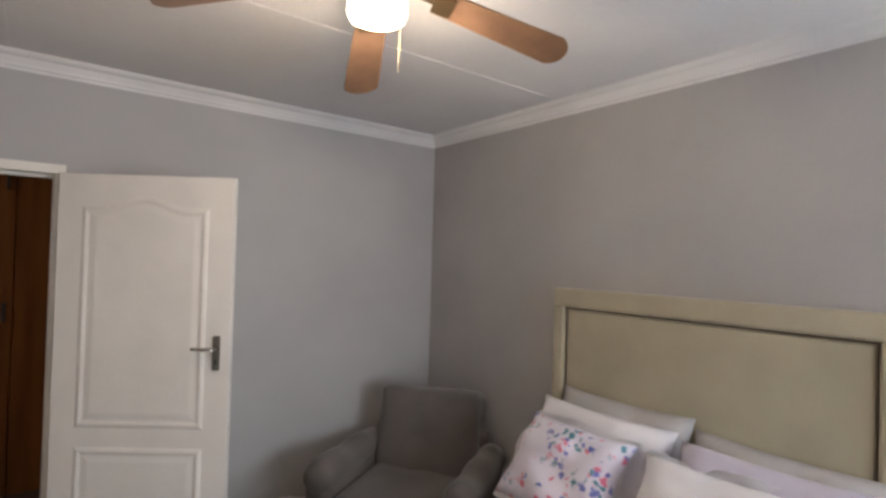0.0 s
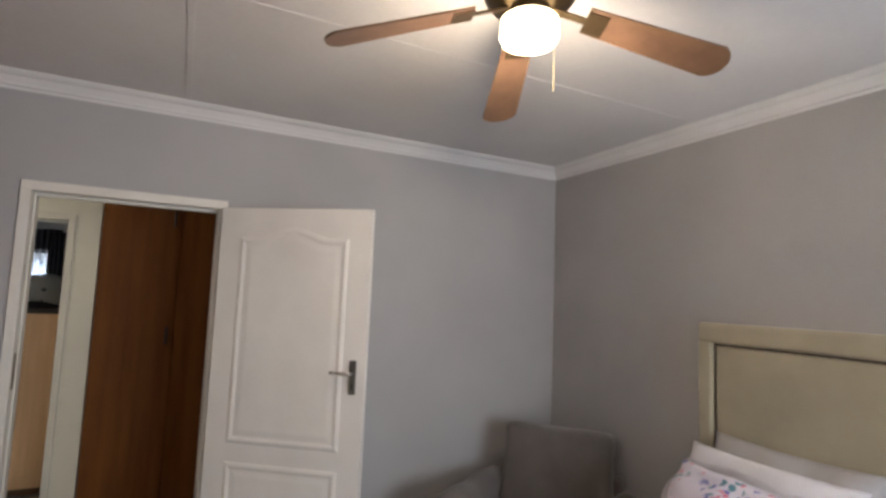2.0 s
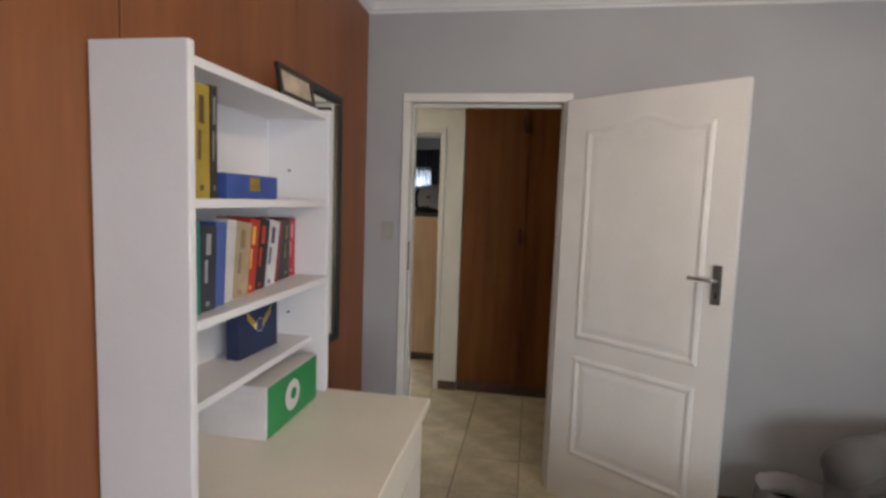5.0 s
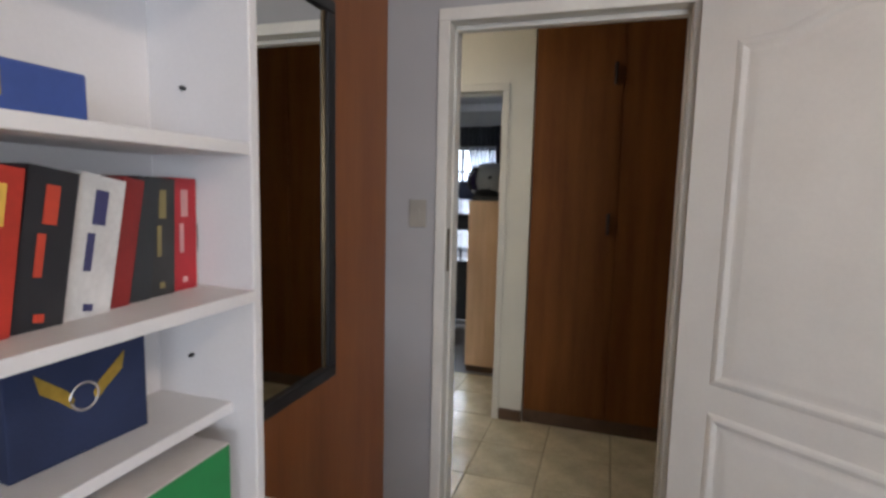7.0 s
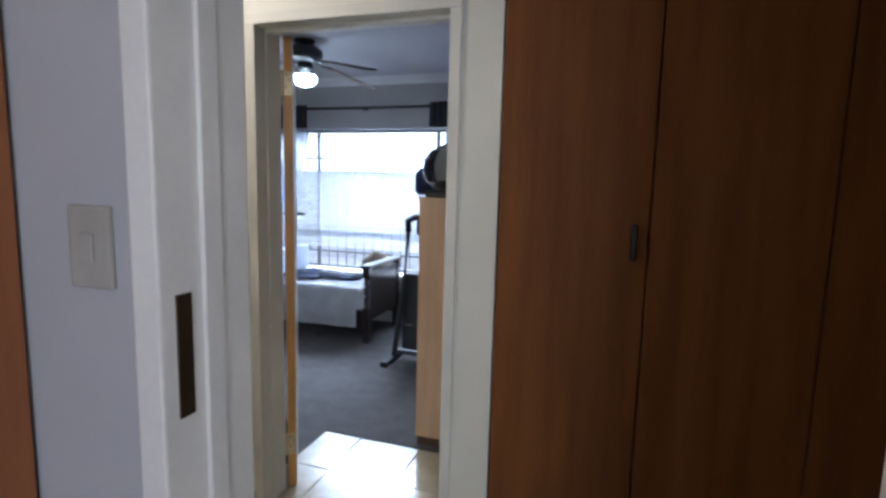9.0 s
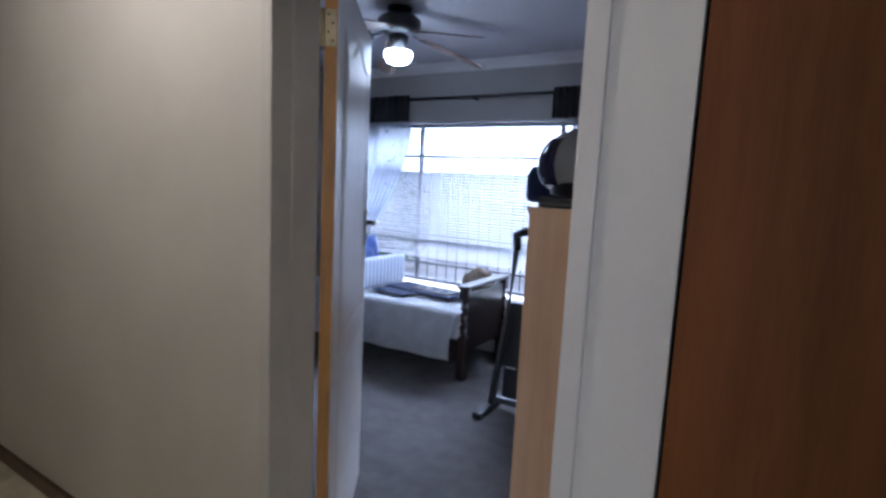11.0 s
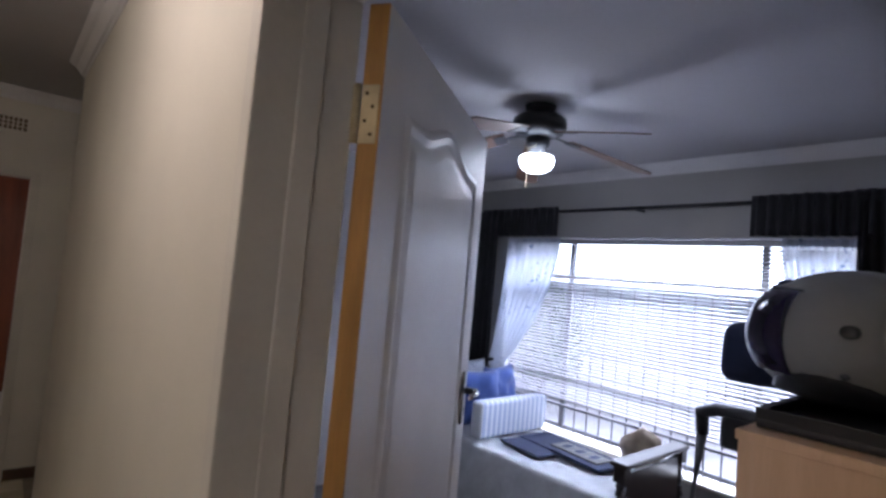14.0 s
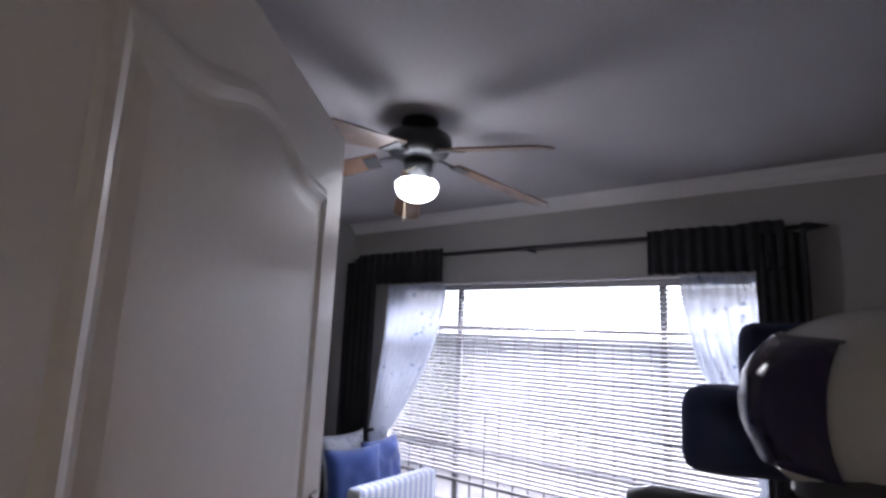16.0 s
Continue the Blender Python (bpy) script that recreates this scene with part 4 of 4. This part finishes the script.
for z in (1.60, 0.95):
    part("bar_rail", box((WL + 0.01, YF - 0.037, z - 0.008), (-2.09, YF - 0.0235, z + 0.008)), M_IRON, wn)
for x in (-3.10, -2.86):
    part("window_stay", rod([(x, YF - 0.004, 1.70), (x, YF - 0.02, 1.64), (x, YF - 0.02, 1.62)], 0.006, 6), M_IRON, wn)

bd = thing("venetian_blind", pose(-2.81, YW + 0.055, 0), "venetian blind painted backlit grey, with its slats tilted open", "blind")
part("head_rail", box((-1.15, -0.02, 1.915), (1.15, 0.02, 1.945), 0.003), M_SLAT, bd)
slat = bmesh.new()
sec = [(-0.0125, -0.0055), (-0.006, -0.0008), (0.0, 0.0006), (0.006, 0.0), (0.0125, -0.002)]
tilt = radians(20)
ring = []
for xx in (-1.145, 1.145):
    up = [(xx, a * math.cos(tilt) - b * math.sin(tilt), a * math.sin(tilt) + b * math.cos(tilt) + 0.0005) for a, b in sec]
    dn = [(p[0], p[1], p[2] - 0.001) for p in reversed(up)]
    ring.append(up + dn)
slat = strip(ring)
slat.verts.ensure_lookup_table()
slat_mesh = bpy.data.meshes.new("slat")
slat.to_mesh(slat_mesh)
slat.free()
slat_mesh.materials.append(M_SLAT)
z = 1.895
while z > 0.72:
    o = new("slat", slat_mesh)
    o.parent = bd
    o.matrix_basis = pose(0, 0, z, 0, random.uniform(-0.12, 0.12), 0)
    z -= 0.0245
part("bottom_rail", box((-1.145, -0.012, 0.682), (1.145, 0.012, 0.70), 0.004), M_IRON, bd)
for xx in (-0.95, -0.35, 0.35, 0.95):
    part("ladder_cord", rod([(xx, -0.014, 0.70), (xx, -0.014, 1.92)], 0.0013, 5), M_SLAT, bd)

YR = YW - 0.09
rd = thing("curtain_rod", pose(0, 0, 0), "dark curtain rod with pointed ends above the window", "curtain rod")
part("pole", rod([(-4.20, YR, 2.15), (-1.45, YR, 2.15)], 0.012, 12), M_BLACK, rd, "", True)
for xe, s in ((-4.20, -1), (-1.45, 1)):
    part("finial", rod([(xe, YR, 2.15), (xe + s * 0.02, YR, 2.15), (xe + s * 0.05, YR, 2.15), (xe + s * 0.11, YR, 2.15)], [0.012, 0.022, 0.018, 0.004], 12), M_BLACK, rd, "", True)
for xe in (-4.1, -2.8, -1.52):
    part("bracket", box((xe - 0.008, YR, 2.13), (xe + 0.008, YW, 2.146), 0.002), M_BLACK, rd)


def swag(x0, x1, za, zb, folds, seed):
    def f(u, v):
        x = x0 + (x1 - x0) * u
        d = 0.022 * math.sin(u * folds * math.tau) * (0.5 + 0.5 * v)
        return (x, YR - 0.028 + d, za + (zb - za) * v + 0.012 * noise.noise(Vector((u * 4, v * 2, seed))))
    return cloth(f, 64, 10)


def tied(x0, x1, za, zt, zb, xt, folds, seed):
    """A curtain gathered to a tie-back at xt, zt."""
    def f(u, v):
        z = za + (zb - za) * v
        k = min(1.0, (za - z) / (za - zt)) if z > zt else max(0.55, 1 - (zt - z) * 0.8)
        k = k ** 1.8
        w = 1 - 0.80 * k
        x = (x0 + (x1 - x0) * u) * w + (xt + 0.10 * (u - 0.5)) * (1 - w)
        return (x, YR + 0.045 + 0.018 * math.sin(u * folds * math.tau + seed) * (1 - 0.4 * k) - 0.02 * k, z)
    return cloth(f, 72, 30, 0.0015)


for x0, x1, sd in ((-4.22, -3.42, 1), (-2.10, -1.50, 2)):
    t = thing("valance", pose(0, 0, 0), "dark grey gathered valance hanging from the rod", "valance", "study valances")
    part("drape", swag(x0, x1, 2.185, 1.955, 11, sd), M_DARKCURTAIN, t, "", True)
t = thing("curtain", pose(0, 0, 0), "pale blue patterned curtain tied back to the side", "curtain", "study curtains")
part("drape", tied(-3.97, -3.44, 1.95, 0.92, 0.55, -4.05, 8, 0.3), M_SHEER, t, "", True)
part("tie_back", rod([(-4.12, YR - 0.01, 0.94), (-4.05, YR - 0.03, 0.92), (-3.98, YR - 0.01, 0.94)], 0.012, 8), M_DARKCURTAIN, t, "", True)
t = thing("curtain", pose(0, 0, 0), "pale blue patterned curtain tied back to the side", "curtain", "study curtains")
part("drape", tied(-1.97, -1.55, 1.95, 1.0, 0.5, -1.52, 7, 1.1), M_SHEER, t, "", True)
part("tie_back", rod([(-1.58, YR - 0.01, 1.02), (-1.52, YR - 0.03, 1.0), (-1.45, YR - 0.01, 1.02)], 0.012, 8), M_DARKCURTAIN, t, "", True)
for x0, x1 in ((-4.34, -4.02), (-1.62, -1.42)):
    t = thing("side_curtain", pose(0, 0, 0), "dark grey curtain hanging straight beside the window", "curtain", "study side curtains")
    part("drape", swag(x0, x1, 2.13, 0.30, 5, x0), M_DARKCURTAIN, t, "", True)

# ---- study: daybed and what lies on it ----
db = thing("daybed", pose(0, 0, 0), "dark wooden daybed with twisted posts and pale quilt", "daybed")
FX = -2.43


def twist_post(x, y, h, name="post"):
    bm = bmesh.new()
    bm = box((x - 0.032, y - 0.032, 0), (x + 0.032, y + 0.032, 0.32), 0.004, 2, bm)
    n = 44
    pts = [(x + 0.008 * math.cos(i * 0.85), y + 0.008 * math.sin(i * 0.85), 0.32 + (h - 0.40) * i / n) for i in range(n + 1)]
    bm = rod(pts, [0.021 + 0.006 * math.sin(i * 1.3) for i in range(n + 1)], 10, bm)
    bm = box((x - 0.032, y - 0.032, h - 0.08), (x + 0.032, y + 0.032, h), 0.004, 2, bm)
    return bm


for yy in (7.34, 7.99):
    part("post", twist_post(FX, yy, 0.68), M_DARKWOOD, db)
    part("post", twist_post(-4.26, yy, 0.85), M_DARKWOOD, db)
part("footboard", box((FX - 0.012, 7.37, 0.20), (FX + 0.012, 7.96, 0.64), 0.003), M_DARKWOOD, db)
part("top_rail", box((FX - 0.05, 7.30, 0.68), (FX + 0.045, 8.02, 0.705), 0.006), M_DARKWOOD, db)
part("side_rail", box((-4.23, 7.30, 0.14), (FX - 0.035, 7.33, 0.30), 0.004), M_DARKWOOD, db)
part("side_rail", box((-4.23, 7.98, 0.14), (FX - 0.035, 8.01, 0.30), 0.004), M_DARKWOOD, db)
part("mattress", box((-4.22, 7.335, 0.22), (FX - 0.036, 7.975, 0.485), 0.04, 4), M_QUILT, db, "", True)


def quilt(u, v):
    x = -4.2 + (4.2 + FX - 0.045) * u
    d = v * 1.02
    wob = 0.012 * noise.noise(Vector((x * 5, d * 5, 3)))
    if d < 0.66:
        return (x, 7.965 - d, 0.50 + wob)
    e = d - 0.66
    return (x, 7.965 - 0.66 - (0.10 - 0.05 * (x - FX)) * math.sin(min(1.57, e * 6)) + 0.014 * math.sin(x * 17) * e * 3, 0.50 - e * 0.92 + wob)


part("quilt", cloth(quilt, 60, 40, 0.012), M_QUILT, db, "pale crumpled quilt hanging over the side", True)
bo = thing("bolster", pose(-3.50, 7.68, 0.50), "blue and white striped box cushion standing on edge", "cushion")
part("cover", box((-0.05, -0.36, 0.012), (0.05, 0.34, 0.262), 0.03, 4), M_STRIPE, bo, "", True)
for x_, y_, s_, t_ in ((-3.72, 7.55, 0.42, -12), (-3.80, 7.88, 0.42, 8)):
    tagged(link("cushion", cushion(0.40, 0.40, 0.14, 14, x_, 0.02, 0.7), M_BLUE, None, "royal blue scatter cushion standing on the daybed", Matrix.Translation((x_, y_, 0.72)) @ Matrix.Rotation(radians(90 + t_), 4, "Z") @ Matrix.Rotation(radians(78), 4, "X"), True), "", "cushion", "blue cushions")
tagged(link("cushion", cushion(0.38, 0.38, 0.13, 14, 4, 0.02, 0.7), M_SHEER, None, "pale patterned scatter cushion behind the blue ones", Matrix.Translation((-3.97, 7.70, 0.76)) @ Matrix.Rotation(radians(88), 4, "Z") @ Matrix.Rotation(radians(76), 4, "X"), True), "", "cushion")
lp = thing("keyboard_case", pose(-3.02, 7.72, 0.517, 0, 0, -7), "flat dark blue case with pale bars on the daybed", "case")
part("board", box((-0.34, -0.13, 0), (0.34, 0.15, 0.018), 0.005), M_NAVY, lp)
part("panel", box((-0.10, -0.07, 0.0182), (0.28, 0.09, 0.026), 0.003), M_BLACK, lp)
for k in range(3):
    part("bar", box((-0.06 + k * 0.11, -0.045, 0.0262), (0.02 + k * 0.11, 0.06, 0.0285), 0.001), M_TUBE, lp, "pale grey inset bar")
    part("inset", box((-0.045 + k * 0.11, -0.03, 0.0287), (0.005 + k * 0.11, 0.045, 0.0300)), M_NAVY, lp)
part("flap", box((-0.33, -0.30, 0.0), (0.02, -0.13, 0.010), 0.004), M_NAVY, lp)
bg = bmesh.new()
bmesh.ops.create_icosphere(bg, subdivisions=4, radius=1)
for v in bg.verts:
    k = 1 + 0.25 * noise.noise(v.co * 1.6) + 0.08 * noise.noise(v.co * 5)
    v.co = Vector((v.co.x * 0.15 * k, v.co.y * 0.09 * k, max(-0.09, v.co.z * 0.15 * k * (1 - 0.3 * abs(v.co.x)))))
tagged(link("cloth_bag", bg, M_PLUSH, None, "beige crumpled cloth bag on the window ledge", pose(-2.62, 7.93, 0.60), True), "", "bag")

# ---- study: pine chest and things on it ----
CX, CY, CH = -1.365, 5.80, 1.358
ch = thing("pine_chest", pose(CX, CY, 0), "tall pale pine chest just inside the study door", "chest")
part("plinth", box((0.01, 0.01, 0.005), (0.59, 0.70, 0.055)), M_SKIRT, ch, "dark plinth")
part("side_panel", box((0, 0, 0.055), (0.60, 0.02, CH - 0.018), 0.002), M_PINE, ch)
part("side_panel", box((0, 0.69, 0.055), (0.60, 0.71, CH - 0.018), 0.002), M_PINE, ch)
part("back_panel", box((0.58, 0.02, 0.055), (0.60, 0.69, CH - 0.018)), M_PINE, ch)
part("top", box((-0.004, -0.004, CH - 0.018), (0.604, 0.714, CH), 0.002), M_PINE, ch)
for k in range(5):
    z0 = 0.06 + k * 0.255
    dr = part("drawer", box((0.0, 0.023, z0), (0.02, 0.687, z0 + 0.25), 0.003), M_PINE, ch)
    for yy in (0.18, 0.53):
        kb = lathe([(0.008, 0), (0.010, 0.012), (0.018, 0.02), (0.014, 0.03)], 12)
        bmesh.ops.transform(kb, matrix=Matrix.Translation((0, yy, z0 + 0.125)) @ Matrix.Rotation(radians(-90), 4, "Y"), verts=kb.verts[:])
        part("knob", kb, M_PINE, dr, "round wooden knob", True)

ty = thing("tray", pose(-1.135, 6.12, CH), "flat black tray below the helmet", "tray")
part("base", box((-0.22, -0.27, 0), (0.30, 0.25, 0.016), 0.006), M_BLACK, ty)
part("rim", boxes(((-0.22, -0.27, 0.016), (0.30, -0.255, 0.036)), ((-0.22, 0.235, 0.016), (0.30, 0.25, 0.036)), ((-0.22, -0.255, 0.016), (-0.205, 0.235, 0.036)), ((0.285, -0.255, 0.016), (0.30, 0.235, 0.036))), M_BLACK, ty)

HM = Matrix.Translation((-1.275, 6.17, CH + 0.018)) @ Matrix.Rotation(radians(-10), 4, "Z") @ Matrix.Diagonal((1.12, 1.12, 0.95, 1))
hm = thing("helmet", HM, "white motorcycle helmet with a purple tinted visor", "helmet")
def helm(az, el, k):
    c, s = math.cos(el), math.sin(el)
    return (-0.185 * k * math.cos(az) * c - 0.012 * max(0.0, -s) * math.cos(az), 0.145 * k * math.sin(az) * c, 0.155 + 0.155 * k * s)


bm = strip([[helm(a * math.tau / 48, radians(e), 1.0) for a in range(48)] for e in (-62, -56, -48, -38, -26, -14, -2, 10, 22, 34, 46, 58, 68, 78, 85, 89)])
bmesh.ops.solidify(bm, geom=bm.faces[:], thickness=-0.012)
part("shell", bm, M_SHELL, hm, "", True)
bm = strip([[helm(radians(az), radians(e + (10 - 0.10 * abs(az)) * (e > 0)), 1.035) for az in range(-72, 73, 6)] for e in (-34, -26, -18, -9, 0, 9, 18, 26, 34)], None, False)
bmesh.ops.solidify(bm, geom=bm.faces[:], thickness=-0.003)
part("visor", bm, M_VISOR, hm, "purple tinted visor", True)
bm = strip([[helm(radians(az), radians(e + (10 - 0.10 * abs(az)) * (e > 0)), 1.03) for az in range(-74, 75, 6)] for e in (34, 36.5)], None, False)
bmesh.ops.solidify(bm, geom=bm.faces[:], thickness=-0.006)
part("visor_trim", bm, M_TUBE, hm, "dark trim above the visor", True)
for s in (-1, 1):
    kb = lathe([(0.014, -0.01), (0.014, 0.006), (0.010, 0.010)], 18)
    bmesh.ops.transform(kb, matrix=Matrix.Translation((0.045, s * 0.141, 0.175)) @ Matrix.Rotation(radians(-90 * s), 4, "X"), verts=kb.verts[:])
    part("pivot", kb, M_TUBE, hm, "dark grey visor pivot", True)
    kb = lathe([(0.008, 0), (0.007, 0.006)], 12)
    bmesh.ops.transform(kb, matrix=Matrix.Translation((0.035, s * 0.124, 0.085)) @ Matrix.Rotation(radians(-90 * s), 4, "X"), verts=kb.verts[:])
    part("stud", kb, M_TUBE, hm, "", True)
part("lining", lathe([(0.08, 0.012), (0.13, 0.03), (0.125, 0.09), (0.11, 0.2), (0.05, 0.27)], 24), M_BLACK, hm, "dark padded lining", True)

bgm = thing("backpack", pose(-1.375, 6.42, CH), "dark navy bag slumped behind the helmet", "bag")
part("body", soft((-0.24, -0.06, 0.0), (0.05, 0.13, 0.165), 0.04, 0.014, 9), M_NAVY, bgm, "", True)
part("flap", soft((-0.14, 0.0, 0.09), (0.04, 0.12, 0.30), 0.04, 0.014, 11), M_NAVY, bgm, "", True)

# ---- study: folded exercise machine ----
em = thing("exercise_machine", pose(-1.90, 7.02, 0), "grey and black folded exercise machine", "exercise machine")
for x in (-0.13, 0.33):
    part("upright", rod([(x, 0.0, 0.03), (x + 0.09, -0.05, 0.55), (x + 0.15, -0.09, 1.08)], 0.022, 12), M_TUBE, em, "", True)
    part("foot", box((x - 0.03, -0.20, 0.0), (x + 0.03, 0.24, 0.045), 0.012), M_BLACK, em)
part("deck", box((-0.06, 0.0, 0.10), (0.30, 0.05, 0.72), 0.015), M_BLACK, em, "black folded deck")
part("handle", rod([(0.02, -0.09, 1.07), (0.03, -0.13, 1.15), (0.10, -0.17, 1.18), (0.40, -0.17, 1.18), (0.47, -0.13, 1.15), (0.48, -0.09, 1.07)], 0.025, 12), M_BLACK, em, "", True)
part("console", box((0.12, -0.20, 1.05), (0.38, -0.12, 1.17), 0.02), M_BLACK, em)
part("cross_bar", box((-0.13, 0.02, 0.045), (0.33, 0.06, 0.085), 0.008), M_TUBE, em)
part("badge", box((-0.04, -0.006, 0.30), (0.03, 0.0, 0.312)), M_CHROME, em, "small bright badge")

# ---- outside the study window ----
structure("ground", boxes(((-400, YW + 0.22, -0.4), (400, 700, -0.12))), M_PAVE, "sunlit pale paving outside the window", "ground")
# The wall is added to cover the glowing backdrop and mute the lower view.
structure("added_view_wall", boxes(((-14, 16.0, -0.12), (8, 16.2, 1.62)), ((-14, 15.96, 1.62), (8, 16.24, 1.70))), M_PLASTER, "pale plastered wall added in place of the blurred view", "garden wall")


# Emissive sheet added for the blown-out sky; it also lights the study.
M_FARSKY = glowing("glowing_sky_sheet", (0.90, 0.95, 1.0), 4.2)
bk_ = structure("backdrop", boxes(((-150, 64, -0.12), (120, 64.5, 60))), M_FARSKY, "glowing sheet standing in for the bright sky beyond the garden", "backdrop")


def shrub(x, y, r, h, leaf_mat, label, n, seed):
    rnd = random.Random(seed)
    t = thing("shrub", pose(x, y, -0.12), label, "shrub", "garden shrubs")
    bm = bmesh.new()
    for k in range(6):
        a = rnd.uniform(0, math.tau)
        bm = rod([(0, 0, 0), (0.25 * r * math.cos(a), 0.25 * r * math.sin(a), h * 0.4), (0.6 * r * math.cos(a + 0.4), 0.6 * r * math.sin(a + 0.4), h * 0.8)], [0.03, 0.02, 0.006], 6, bm)
    part("stems", bm, M_BARK, t)
    vs, fs = [], []
    for k in range(n):
        d = Vector((rnd.gauss(0, 1), rnd.gauss(0, 1), rnd.gauss(0, 1))).normalized()
        q = rnd.uniform(0.45, 1.0) ** 0.5 * (1 + 0.35 * noise.noise(d * 1.7 + Vector((seed, 0, 0))))
        c = Vector((d.x * r * q, d.y * r * q, h * 0.55 + d.z * h * 0.45 * q))
        u = Vector((rnd.gauss(0, 1), rnd.gauss(0, 1), rnd.gauss(0, 1))).normalized() * 0.05
        w = u.orthogonal().normalized() * 0.024
        i = len(vs)
        vs += [c - u, c + w, c + u, c - w]
        fs.append((i, i + 1, i + 2, i + 3))
    me = bpy.data.meshes.new("crown")
    me.from_pydata(vs, [], fs)
    me.materials.append(leaf_mat)
    o = new("crown", me)
    o.parent = t
    return t


for k, (x, y, r, h) in enumerate(((-6.3, 11.6, 0.7, 1.25), (-7.4, 12.6, 0.9, 1.5), (-8.8, 14.5, 1.1, 1.9))):
    shrub(x, y, r, h, M_LEAF, "leafy green garden shrub in sunlight", 1700, k + 3)

# ---- floor tiles ----
P = 0.355
tile_bm = box((0.0022, 0.0022, -0.012), (P - 0.0022, P - 0.0022, 0.0), 0.0025, 1)
tile_mesh = bpy.data.meshes.new("tile")
tile_bm.to_mesh(tile_mesh)
tile_bm.free()
tile_mesh.materials.append(M_TILE)
slab = bpy.data.objects["floor"]
n_, l_ = M_TILE.node_tree.nodes, M_TILE.node_tree.links
info, shift = n_.new("ShaderNodeObjectInfo"), n_.new("ShaderNodeHueSaturation")
vary = n_.new("ShaderNodeMapRange")
vary.inputs["To Min"].default_value, vary.inputs["To Max"].default_value = 0.90, 1.08
col = n_["Principled BSDF"].inputs["Base Color"].links[0].from_socket
l_.new(info.outputs["Random"], vary.inputs[0])
l_.new(vary.outputs[0], shift.inputs["Value"])
l_.new(col, shift.inputs["Color"])
l_.new(shift.outputs[0], n_["Principled BSDF"].inputs["Base Color"])


def tile_run(x0, x1, y0, y1):
    ox, oy = -0.255, 4.705
    for i in range(math.floor((x0 - ox) / P), math.ceil((x1 - ox) / P)):
        for j in range(math.floor((y0 - oy) / P), math.ceil((y1 - oy) / P)):
            if (i, j) in LAID:
                continue
            a, b = ox + i * P, oy + j * P
            if b + P > 5.78:
                continue
            LAID.add((i, j))
            o = new("tile", tile_mesh)
            o.parent = slab
            o.matrix_basis = pose(a, b, random.uniform(-0.0006, 0.0006))


LAID = set()
tile_run(-1.0, 1.9, 1.6, 3.7)
tile_run(-5.7, 1.1, 3.8, 5.05)
tile_run(-1.9, -0.9, 5.0, 5.75)
tile_run(-1.1, 1.2, -0.6, 1.6)
